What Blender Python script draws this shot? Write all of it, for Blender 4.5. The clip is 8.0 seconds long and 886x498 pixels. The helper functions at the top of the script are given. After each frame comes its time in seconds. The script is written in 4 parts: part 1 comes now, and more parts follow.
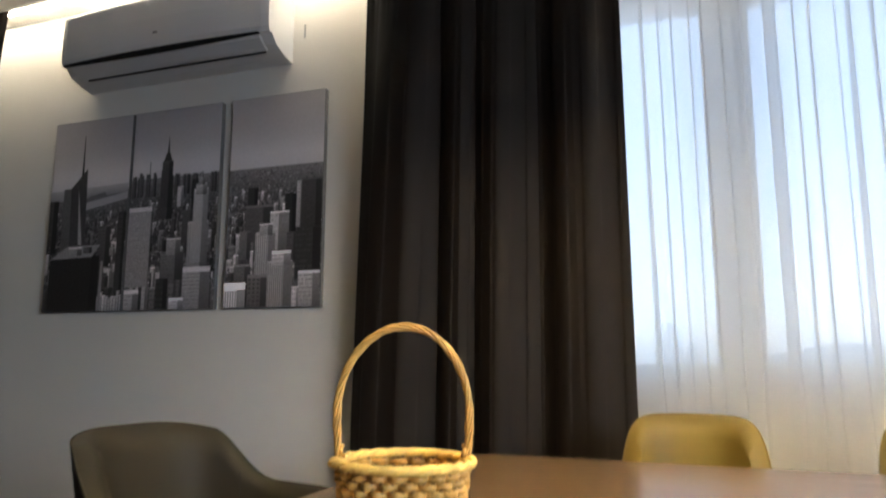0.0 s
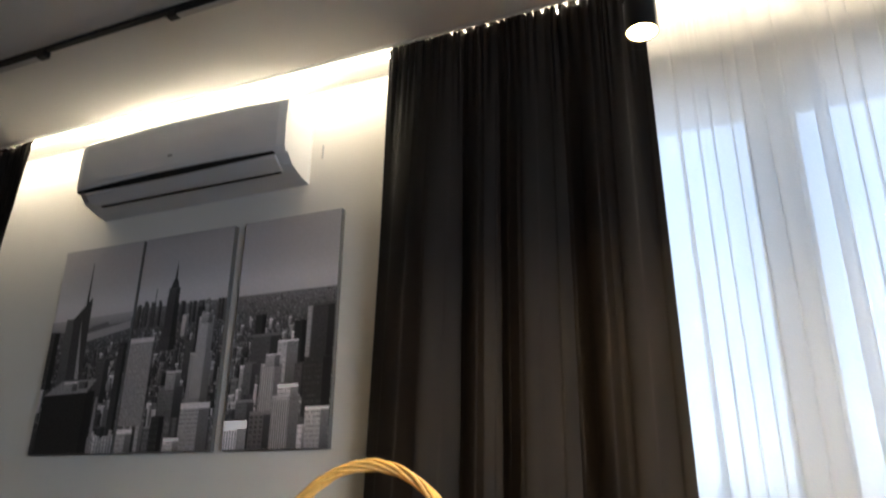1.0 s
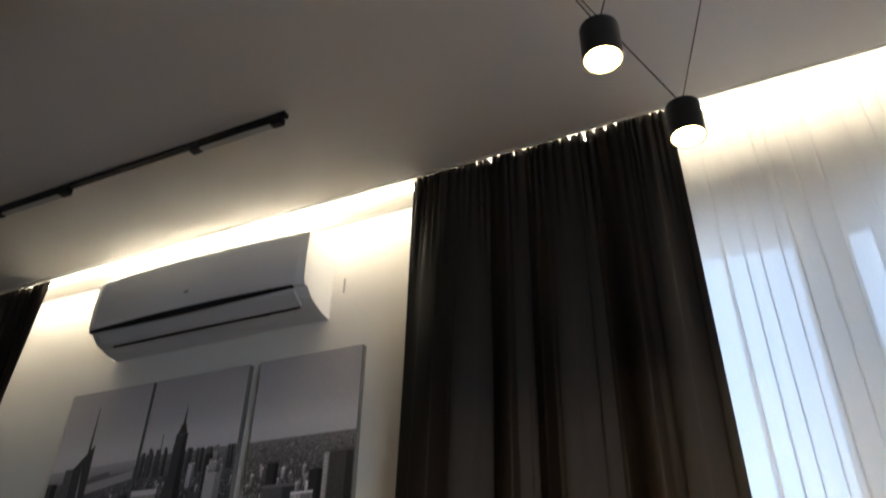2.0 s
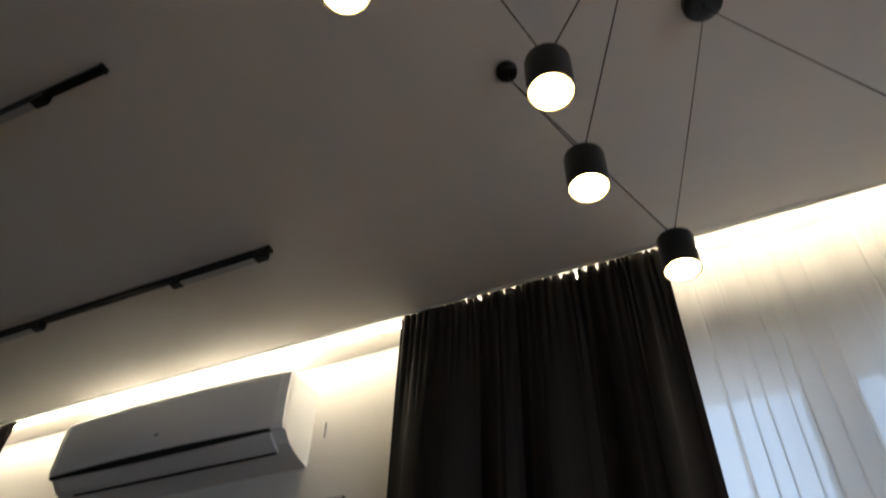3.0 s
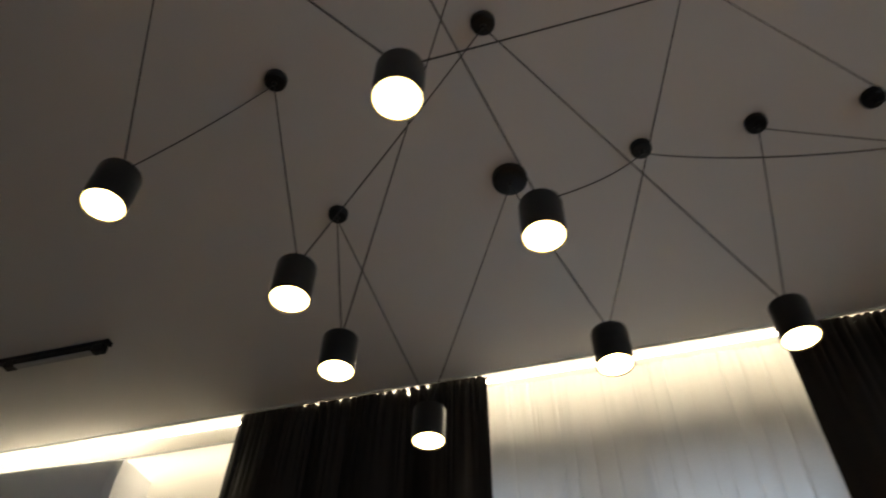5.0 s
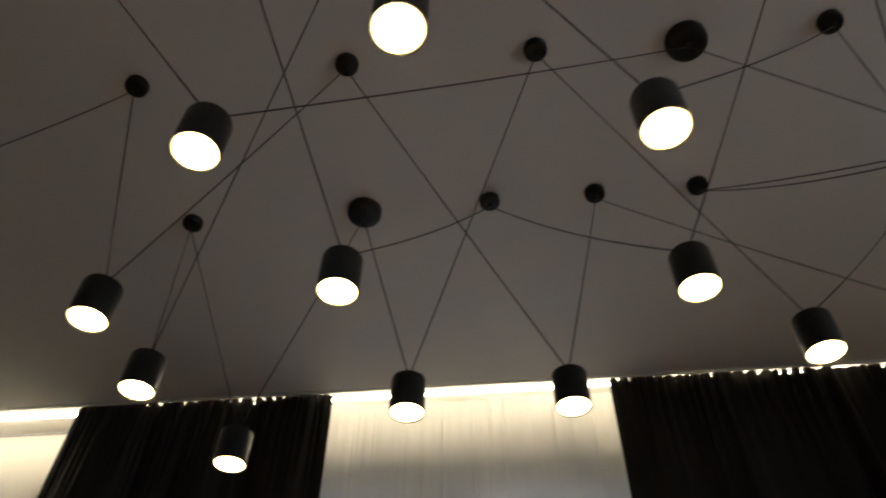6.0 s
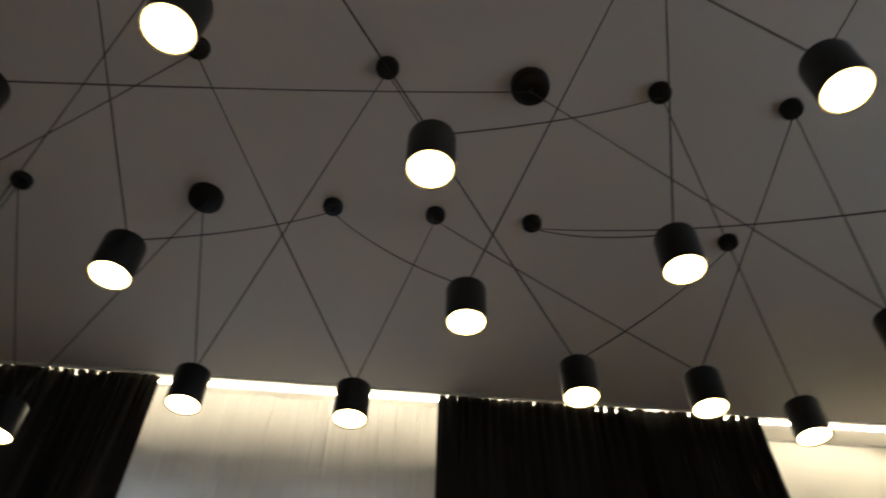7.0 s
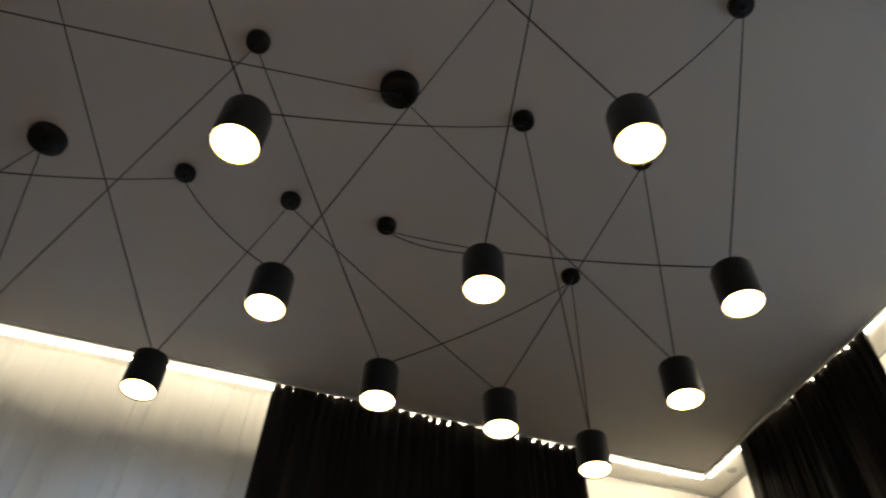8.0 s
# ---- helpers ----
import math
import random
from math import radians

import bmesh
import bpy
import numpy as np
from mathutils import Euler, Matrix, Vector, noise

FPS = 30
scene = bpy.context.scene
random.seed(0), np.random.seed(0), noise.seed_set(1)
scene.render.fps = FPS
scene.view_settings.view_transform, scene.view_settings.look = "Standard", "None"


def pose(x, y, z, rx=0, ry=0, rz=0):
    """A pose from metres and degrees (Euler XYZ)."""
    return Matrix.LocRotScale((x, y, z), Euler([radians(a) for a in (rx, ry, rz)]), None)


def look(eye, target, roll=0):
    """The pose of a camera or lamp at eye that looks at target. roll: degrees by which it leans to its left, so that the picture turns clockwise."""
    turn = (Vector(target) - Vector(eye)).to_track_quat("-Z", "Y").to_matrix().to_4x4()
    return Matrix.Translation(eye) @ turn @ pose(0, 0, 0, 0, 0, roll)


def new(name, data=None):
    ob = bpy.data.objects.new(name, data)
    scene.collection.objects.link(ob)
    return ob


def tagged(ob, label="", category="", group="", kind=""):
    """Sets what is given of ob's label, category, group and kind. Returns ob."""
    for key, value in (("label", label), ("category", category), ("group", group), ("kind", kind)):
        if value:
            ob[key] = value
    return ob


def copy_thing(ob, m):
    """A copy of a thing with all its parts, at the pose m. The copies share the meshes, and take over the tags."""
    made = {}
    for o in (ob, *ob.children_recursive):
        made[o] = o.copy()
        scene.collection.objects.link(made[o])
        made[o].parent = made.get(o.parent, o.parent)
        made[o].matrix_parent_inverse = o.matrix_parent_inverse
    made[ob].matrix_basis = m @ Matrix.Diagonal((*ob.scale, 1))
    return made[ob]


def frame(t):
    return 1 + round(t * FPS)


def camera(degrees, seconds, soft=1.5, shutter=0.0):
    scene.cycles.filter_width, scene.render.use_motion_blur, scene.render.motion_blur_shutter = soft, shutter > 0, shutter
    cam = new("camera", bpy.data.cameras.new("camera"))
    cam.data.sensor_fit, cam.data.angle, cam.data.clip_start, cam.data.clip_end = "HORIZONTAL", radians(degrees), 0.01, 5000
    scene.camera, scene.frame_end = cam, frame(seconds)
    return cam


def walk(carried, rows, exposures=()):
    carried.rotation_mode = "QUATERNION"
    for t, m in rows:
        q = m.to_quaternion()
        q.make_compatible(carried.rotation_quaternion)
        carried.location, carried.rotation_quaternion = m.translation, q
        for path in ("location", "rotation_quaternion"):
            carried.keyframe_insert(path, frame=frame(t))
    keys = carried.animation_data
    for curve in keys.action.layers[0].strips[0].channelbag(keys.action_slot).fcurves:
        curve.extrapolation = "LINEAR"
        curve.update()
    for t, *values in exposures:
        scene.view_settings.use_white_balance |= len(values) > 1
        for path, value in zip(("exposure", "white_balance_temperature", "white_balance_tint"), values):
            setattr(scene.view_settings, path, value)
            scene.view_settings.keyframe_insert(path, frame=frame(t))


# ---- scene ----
# brightness of sky, pendant diffusers and slot strips
SKY, LAMP, LED, DAY = 0.156, 96.0, 14.3, 3.4
cam = camera(63.3, 8.0, soft=2.0, shutter=0.45)
PATH = [
    (0, (0.578, 0.502, 1.004), (-0.099, 2.361, 1.299), 0.2),
    (0.5, (0.546, 0.651, 1.006), (-0.143, 2.466, 1.491), 0.4),
    (1, (0.521, 0.787, 1.008), (-0.218, 2.52, 1.685), 0.6),
    (1.2, (0.504, 0.828, 1.0165), (-0.253, 2.521, 1.768), 0.7),
    (1.5, (0.474, 0.876, 1.024), (-0.283, 2.513, 1.887), 0.8),
    (2.8, (0.436, 1.01, 1.074), (-0.22, 2.388, 2.366), 1.3),
    (3, (0.437, 1.022, 1.082), (-0.194, 2.353, 2.435), 1.5),
    (3.5, (0.481, 1.009, 1.096), (-0.095, 2.243, 2.561), 1.7),
    (4, (0.567, 0.967, 1.11), (0.019, 2.205, 2.582), 1.5),
    (4.2, (0.606, 0.953, 1.114), (0.078, 2.2, 2.587), 1.5),
    (5.3, (0.833, 0.861, 1.133), (0.506, 2.175, 2.606), 1.35),
    (5.5, (0.867, 0.849, 1.134), (0.59, 2.169, 2.61), 1.2),
    (6, (0.959, 0.817, 1.136), (0.804, 2.153, 2.616), 1.2),
    (6.5, (1.053, 0.787, 1.132), (1.023, 2.131, 2.613), 1.2),
    (7, (1.145, 0.78, 1.132), (1.248, 2.114, 2.619), 1.7),
    (7.1, (1.155, 0.777, 1.132), (1.293, 2.106, 2.62), 1.7),
    (7.5, (1.219, 0.773, 1.135), (1.466, 2.082, 2.627), 2.2),
    (8, (1.279, 0.761, 1.133), (1.649, 2.033, 2.632), 2.6),
]
walk(cam, [(t, look(eye, target, roll)) for t, eye, target, roll in PATH], exposures=[(0.0, 2.25, 6450, 13), (1.0, 2.36, 6500, 13), (1.5, 2.3, 6500, 13), (3.0, 1.79, 6700, 12), (4.0, 1.64, 6850, 12),
                                                                              (5.5, 1.28, 6950, 11), (8.0, 1.06, 6700, 10)])

# ---- light of the place ----
world = bpy.data.worlds.new("overcast_sky")
scene.world = world
world.use_nodes = True
_nt = world.node_tree
_nt.nodes.clear()
_out = _nt.nodes.new("ShaderNodeOutputWorld")
_bg = _nt.nodes.new("ShaderNodeBackground")
_sky = _nt.nodes.new("ShaderNodeTexSky")
_sky.sky_type = "NISHITA"
_sky.sun_disc = False
_sky.sun_elevation = radians(42)
_sky.sun_rotation = radians(200)
_sky.air_density, _sky.dust_density, _sky.ozone_density = 1.0, 2.0, 1.0
_hsv = _nt.nodes.new("ShaderNodeHueSaturation")
_hsv.inputs["Saturation"].default_value = 0.95
_nt.links.new(_sky.outputs[0], _hsv.inputs["Color"])
# a thin even cloud cover over the clear sky
_veil = _nt.nodes.new("ShaderNodeMix")
_veil.data_type = "RGBA"
_veil.inputs[0].default_value = 0.6
_veil.inputs[7].default_value = (1.65, 2.2, 3.0, 1)
_nt.links.new(_hsv.outputs[0], _veil.inputs[6])
_nt.links.new(_veil.outputs[2], _bg.inputs["Color"])
_bg.inputs["Strength"].default_value = SKY
_nt.links.new(_bg.outputs[0], _out.inputs["Surface"])

sun_data = bpy.data.lights.new("overcast_sun", "SUN")
sun_data.energy, sun_data.angle, sun_data.color = 0.8, radians(15), (1.0, 0.98, 0.96)
sun = new("overcast_sun", sun_data)
sun.matrix_world = pose(0, 0, 8, 48, 0, -20)

# added lamp in the east window for daylight, aimed at the low picture wall
day_data = bpy.data.lights.new("east_window_daylight", "AREA")
day_data.shape, day_data.size, day_data.size_y = "RECTANGLE", 2.1, 1.15
day_data.energy, day_data.color, day_data.spread = DAY, (0.70, 0.85, 1.0), radians(76)
day = new("east_window_daylight", day_data)
day.matrix_world = look((3.12, -0.12, 1.6), (-1.1, 3.0, -0.1))

# second added lamp there, a weak blue lift for the ceiling near the corner
glow_data = bpy.data.lights.new("east_window_skylight", "AREA")
glow_data.shape, glow_data.size, glow_data.size_y = "RECTANGLE", 1.2, 1.1
glow_data.energy, glow_data.color = 0.6, (0.62, 0.80, 1.0)
glow = new("east_window_skylight", glow_data)
glow.matrix_world = look((3.14, 1.3, 1.7), (2.5, 2.2, 2.6))


# ---- materials ----
def mat(name, color, rough=0.6, metal=0.0, spread=0.12, scale=8.0, fine=120.0, bump=0.15, depth=0.002, spec=0.5, stretch=(1, 1, 1), random_tint=0.0, sheen=0.0):
    """A surface with cloudy tone at one scale, grain at another and a fine relief."""
    m = bpy.data.materials.new(name)
    m.use_nodes = True
    nt = m.node_tree
    b = nt.nodes["Principled BSDF"]
    tc = nt.nodes.new("ShaderNodeTexCoord")
    mp = nt.nodes.new("ShaderNodeMapping")
    mp.inputs["Scale"].default_value = stretch
    nt.links.new(tc.outputs["Object"], mp.inputs["Vector"])
    n1 = nt.nodes.new("ShaderNodeTexNoise")
    n1.inputs["Scale"].default_value, n1.inputs["Detail"].default_value = scale, 4
    n2 = nt.nodes.new("ShaderNodeTexNoise")
    n2.inputs["Scale"].default_value, n2.inputs["Detail"].default_value = fine, 3
    for n in (n1, n2):
        nt.links.new(mp.outputs[0], n.inputs["Vector"])
    mix = nt.nodes.new("ShaderNodeMath")
    mix.operation = "MULTIPLY_ADD"
    nt.links.new(n2.outputs[0], mix.inputs[0])
    mix.inputs[1].default_value = 0.5
    nt.links.new(n1.outputs[0], mix.inputs[2])
    ramp = nt.nodes.new("ShaderNodeValToRGB")
    c = Vector(color)
    lo, hi = c * (1 - spread), c * (1 + spread)
    ramp.color_ramp.elements[0].position, ramp.color_ramp.elements[0].color = 0.45, (*[max(0, v) for v in lo], 1)
    ramp.color_ramp.elements[1].position, ramp.color_ramp.elements[1].color = 1.05, (*[min(1, v) for v in hi], 1)
    nt.links.new(mix.outputs[0], ramp.inputs[0])
    col = ramp.outputs[0]
    if random_tint:
        info = nt.nodes.new("ShaderNodeObjectInfo")
        hs = nt.nodes.new("ShaderNodeHueSaturation")
        mr = nt.nodes.new("ShaderNodeMapRange")
        mr.inputs["To Min"].default_value, mr.inputs["To Max"].default_value = 1 - random_tint, 1 + random_tint
        nt.links.new(info.outputs["Random"], mr.inputs["Value"])
        nt.links.new(mr.outputs[0], hs.inputs["Value"])
        nt.links.new(col, hs.inputs["Color"])
        col = hs.outputs[0]
    nt.links.new(col, b.inputs["Base Color"])
    b.inputs["Roughness"].default_value = rough
    b.inputs["Metallic"].default_value = metal
    b.inputs["Specular IOR Level"].default_value = spec
    if sheen:
        b.inputs["Sheen Weight"].default_value = sheen
        b.inputs["Sheen Roughness"].default_value = 0.4
    rr = nt.nodes.new("ShaderNodeMapRange")
    rr.inputs["To Min"].default_value, rr.inputs["To Max"].default_value = max(0.02, rough - 0.08), min(1, rough + 0.08)
    nt.links.new(n1.outputs[0], rr.inputs["Value"])
    nt.links.new(rr.outputs[0], b.inputs["Roughness"])
    if bump:
        bp = nt.nodes.new("ShaderNodeBump")
        bp.inputs["Strength"].default_value, bp.inputs["Distance"].default_value = bump, depth
        nt.links.new(n2.outputs[0], bp.inputs["Height"])
        nt.links.new(bp.outputs[0], b.inputs["Normal"])
    return m


def glowing(name, color, strength):
    m = bpy.data.materials.new(name)
    m.use_nodes = True
    nt = m.node_tree
    nt.nodes.clear()
    o = nt.nodes.new("ShaderNodeOutputMaterial")
    e = nt.nodes.new("ShaderNodeEmission")
    e.inputs["Color"].default_value, e.inputs["Strength"].default_value = (*color, 1), strength
    nt.links.new(e.outputs[0], o.inputs["Surface"])
    return m


def opal_disc(name, inner, outer, radius, strength):
    """Opal diffuser with the chip behind its middle: fades and yellows towards the rim."""
    m = glowing(name, inner, strength)
    nt = m.node_tree
    e = nt.nodes["Emission"]
    tc = nt.nodes.new("ShaderNodeTexCoord")
    flat = nt.nodes.new("ShaderNodeVectorMath")
    flat.operation = "MULTIPLY"
    flat.inputs[1].default_value = (1 / radius, 1 / radius, 0)
    nt.links.new(tc.outputs["Object"], flat.inputs[0])
    far = nt.nodes.new("ShaderNodeVectorMath")
    far.operation = "LENGTH"
    nt.links.new(flat.outputs[0], far.inputs[0])
    fade = nt.nodes.new("ShaderNodeMapRange")
    fade.interpolation_type = "SMOOTHSTEP"
    for k, v in (("From Min", 0.62), ("From Max", 1.0), ("To Min", 1.0), ("To Max", 0.005)):
        fade.inputs[k].default_value = v
    nt.links.new(far.outputs["Value"], fade.inputs["Value"])
    amount = nt.nodes.new("ShaderNodeMath")
    amount.operation = "MULTIPLY"
    amount.inputs[1].default_value = strength
    nt.links.new(fade.outputs[0], amount.inputs[0])
    nt.links.new(amount.outputs[0], e.inputs["Strength"])
    tint = nt.nodes.new("ShaderNodeMix")
    tint.data_type = "RGBA"
    tint.inputs[6].default_value, tint.inputs[7].default_value = (*outer, 1), (*inner, 1)
    nt.links.new(fade.outputs[0], tint.inputs[0])
    nt.links.new(tint.outputs[2], e.inputs["Color"])
    return m


def sheer_cloth(name):
    """Thin voile: open weave that lets part of the light straight through."""
    m = bpy.data.materials.new(name)
    m.use_nodes = True
    nt = m.node_tree
    nt.nodes.clear()
    o = nt.nodes.new("ShaderNodeOutputMaterial")
    clear = nt.nodes.new("ShaderNodeBsdfTransparent")
    clear.inputs["Color"].default_value = (0.97, 0.97, 0.98, 1)
    tl = nt.nodes.new("ShaderNodeBsdfTranslucent")
    tl.inputs["Color"].default_value = (0.95, 0.95, 0.95, 1)
    df = nt.nodes.new("ShaderNodeBsdfDiffuse")
    df.inputs["Color"].default_value = (0.84, 0.84, 0.84, 1)
    cloth = nt.nodes.new("ShaderNodeMixShader")
    cloth.inputs[0].default_value = 0.14
    nt.links.new(tl.outputs[0], cloth.inputs[1])
    nt.links.new(df.outputs[0], cloth.inputs[2])
    tc = nt.nodes.new("ShaderNodeTexCoord")
    n = nt.nodes.new("ShaderNodeTexNoise")
    n.inputs["Scale"].default_value, n.inputs["Detail"].default_value = 260, 2
    nt.links.new(tc.outputs["Object"], n.inputs["Vector"])
    mr = nt.nodes.new("ShaderNodeMapRange")
    mr.inputs["To Min"].default_value, mr.inputs["To Max"].default_value = 0.72, 0.83
    nt.links.new(n.outputs[0], mr.inputs["Value"])
    mix = nt.nodes.new("ShaderNodeMixShader")
    nt.links.new(mr.outputs[0], mix.inputs[0])
    nt.links.new(clear.outputs[0], mix.inputs[1])
    nt.links.new(cloth.outputs[0], mix.inputs[2])
    nt.links.new(mix.outputs[0], o.inputs["Surface"])
    return m


def pane_glass(name):
    m = bpy.data.materials.new(name)
    m.use_nodes = True
    nt = m.node_tree
    nt.nodes.clear()
    o = nt.nodes.new("ShaderNodeOutputMaterial")
    clear = nt.nodes.new("ShaderNodeBsdfTransparent")
    clear.inputs["Color"].default_value = (0.95, 0.97, 0.97, 1)
    gl = nt.nodes.new("ShaderNodeBsdfGlossy")
    gl.inputs["Roughness"].default_value = 0.02
    fr = nt.nodes.new("ShaderNodeFresnel")
    fr.inputs["IOR"].default_value = 1.45
    mix = nt.nodes.new("ShaderNodeMixShader")
    nt.links.new(fr.outputs[0], mix.inputs[0])
    nt.links.new(clear.outputs[0], mix.inputs[1])
    nt.links.new(gl.outputs[0], mix.inputs[2])
    nt.links.new(mix.outputs[0], o.inputs["Surface"])
    return m


def printed(name):
    """Matt canvas that carries a printed picture, its greys held face by face."""
    m = bpy.data.materials.new(name)
    m.use_nodes = True
    nt = m.node_tree
    b = nt.nodes["Principled BSDF"]
    a = nt.nodes.new("ShaderNodeAttribute")
    a.attribute_name = "ink"
    tc = nt.nodes.new("ShaderNodeTexCoord")
    n = nt.nodes.new("ShaderNodeTexNoise")
    n.inputs["Scale"].default_value, n.inputs["Detail"].default_value = 90, 4
    nt.links.new(tc.outputs["Object"], n.inputs["Vector"])
    mr = nt.nodes.new("ShaderNodeMapRange")
    mr.inputs["To Min"].default_value, mr.inputs["To Max"].default_value = 0.9, 1.1
    nt.links.new(n.outputs[0], mr.inputs["Value"])
    # the town is finely mottled, the sky is smooth: alpha tells them apart
    grain = nt.nodes.new("ShaderNodeTexNoise")
    grain.inputs["Scale"].default_value, grain.inputs["Detail"].default_value = 210, 3
    squeeze = nt.nodes.new("ShaderNodeMapping")
    squeeze.inputs["Scale"].default_value = (1.0, 1.0, 0.55)
    nt.links.new(tc.outputs["Object"], squeeze.inputs["Vector"])
    nt.links.new(squeeze.outputs[0], grain.inputs["Vector"])
    spots = nt.nodes.new("ShaderNodeMapRange")
    for k, v in (("From Min", 0.3), ("From Max", 0.72), ("To Min", 0.45), ("To Max", 1.6)):
        spots.inputs[k].default_value = v
    nt.links.new(grain.outputs[0], spots.inputs["Value"])
    where = nt.nodes.new("ShaderNodeMix")
    where.inputs[2].default_value = 1.0
    nt.links.new(a.outputs["Alpha"], where.inputs[0])
    nt.links.new(spots.outputs[0], where.inputs[3])
    both = nt.nodes.new("ShaderNodeMath")
    both.operation = "MULTIPLY"
    nt.links.new(mr.outputs[0], both.inputs[0])
    nt.links.new(where.outputs[0], both.inputs[1])
    mul = nt.nodes.new("ShaderNodeVectorMath")
    mul.operation = "SCALE"
    nt.links.new(a.outputs["Color"], mul.inputs[0])
    nt.links.new(both.outputs[0], mul.inputs["Scale"])
    nt.links.new(mul.outputs[0], b.inputs["Base Color"])
    b.inputs["Roughness"].default_value = 0.7
    w = nt.nodes.new("ShaderNodeTexNoise")
    w.inputs["Scale"].default_value = 900
    nt.links.new(tc.outputs["Object"], w.inputs["Vector"])
    bp = nt.nodes.new("ShaderNodeBump")
    bp.inputs["Strength"].default_value, bp.inputs["Distance"].default_value = 0.1, 0.001
    nt.links.new(w.outputs[0], bp.inputs["Height"])
    nt.links.new(bp.outputs[0], b.inputs["Normal"])
    return m


M_WALL = mat("warm_white_wallpaper", (0.79, 0.76, 0.72), 0.75, spread=0.04, scale=1.2, fine=160, bump=0.25, depth=0.001)
# tone of the unseen walls, dark so that less light bounces to the ceiling
M_UNSEEN = mat("dark_unseen_wall", (0.12, 0.105, 0.09), 0.75, spread=0.06, scale=1.2, fine=160, bump=0.25, depth=0.001)
M_CEIL = mat("matt_white_ceiling_paint", (0.78, 0.765, 0.74), 0.85, spread=0.025, scale=0.9, fine=200, bump=0.08, depth=0.0006)
M_SLAB = mat("white_slot_paint", (0.8, 0.78, 0.74), 0.85, spread=0.03, scale=2, bump=0.1)
M_EDGE = bpy.data.materials.new("translucent_edge_profile")
M_EDGE.use_nodes = True
_e = M_EDGE.node_tree
_tl = _e.nodes.new("ShaderNodeBsdfTranslucent")
_tl.inputs["Color"].default_value = (0.85, 0.84, 0.8, 1)
_mx = _e.nodes.new("ShaderNodeMixShader")
_mx.inputs[0].default_value = 0.18
_e.links.new(_e.nodes["Principled BSDF"].outputs[0], _mx.inputs[1])
_e.links.new(_tl.outputs[0], _mx.inputs[2])
_e.links.new(_mx.outputs[0], _e.nodes["Material Output"].inputs["Surface"])
M_TRIM = mat("white_trim", (0.8, 0.79, 0.77), 0.45, spread=0.02, bump=0.05)
# the floor is out of view; its dark tone holds down bounced light
M_FLOOR = mat("oak_laminate", (0.065, 0.043, 0.028), 0.45, spread=0.3, scale=3, fine=40, bump=0.1, stretch=(0.6, 6, 1), random_tint=0.15)
M_CURTAIN = mat("brown_blackout_cloth", (0.0120, 0.0076, 0.0048), 0.72, spread=0.22, scale=3, fine=500, bump=0.25, depth=0.0008, spec=0.35)
M_SHEER = sheer_cloth("white_voile")
M_GLASS = pane_glass("window_glass")
M_PVC = mat("white_window_plastic", (0.78, 0.79, 0.8), 0.35, spread=0.02, bump=0.03)
M_BLACK = mat("satin_black_metal", (0.008, 0.0078, 0.0075), 0.36, spread=0.2, scale=20, bump=0.05, spec=0.32)
M_CABLE = mat("black_textile_cable", (0.026, 0.022, 0.019), 0.75, spread=0.2, scale=60, fine=900, bump=0.3)
M_LAMP = opal_disc("pendant_diffuser_light", (1.0, 0.775, 0.42), (1.0, 0.7, 0.24), 0.0297, LAMP)
M_LED = glowing("led_strip_light", (1.0, 0.90, 0.67), LED)
# grey of unlit diffusers and small fittings, also of the painted shade along the slot
M_DIFF = mat("diffuser_and_shade_grey", (0.42, 0.42, 0.42), 0.5, spread=0.03, bump=0.05)
M_AC = mat("white_moulded_plastic", (0.74, 0.74, 0.75), 0.38, spread=0.015, scale=2, bump=0.04, depth=0.0005)
M_DARK = mat("dark_vent_opening", (0.012, 0.012, 0.012), 0.8, bump=0)
M_LOGO = mat("grey_badge", (0.3, 0.3, 0.31), 0.3, metal=0.6, bump=0)
M_CANVAS = mat("grey_canvas_edge", (0.15, 0.145, 0.145), 0.8, spread=0.08, fine=600, bump=0.2)
M_PRINT = printed("printed_canvas")
M_TABLE = mat("brown_wood_veneer", (0.145, 0.09, 0.05), 0.23, spread=0.18, scale=4, fine=60, bump=0.04, depth=0.0006, stretch=(0.7, 9, 1))
M_GREY = mat("grey_leatherette", (0.027, 0.0225, 0.0145), 0.6, spec=0.3, spread=0.12, scale=6, fine=420, bump=0.25, depth=0.0008)
M_YELLOW = mat("mustard_leatherette", (0.205, 0.137, 0.019), 0.56, spread=0.1, scale=6, fine=420, bump=0.25, depth=0.0008)
M_OLIVE = mat("olive_leatherette", (0.17, 0.125, 0.03), 0.5, spread=0.1, scale=6, fine=420, bump=0.25, depth=0.0008)
M_STAKE = mat("brown_willow", (0.30, 0.17, 0.065), 0.5, spread=0.3, scale=60, fine=400, bump=0.4, depth=0.001)
M_WICKER = mat("honey_wicker", (0.66, 0.385, 0.10), 0.4, spread=0.3, scale=40, fine=350, bump=0.4, depth=0.001, stretch=(1, 1, 1), random_tint=0.12)
# lighter than the honey wicker to paint lamp light onto the basket rim
M_WEAVE = mat("brightened_wicker", (0.86, 0.55, 0.15), 0.4, spread=0.3, scale=60, fine=400, bump=0.4, depth=0.001, random_tint=0.15)
# blue tint of far walls and roofs holds the haze of distance
M_FAR = mat("hazed_house_plaster", (0.24, 0.27, 0.30), 0.9, spread=0.15, scale=0.2, fine=3, bump=0)
M_ROOF = mat("hazed_house_roof", (0.17, 0.20, 0.23), 0.9, spread=0.2, scale=0.3, fine=4, bump=0)
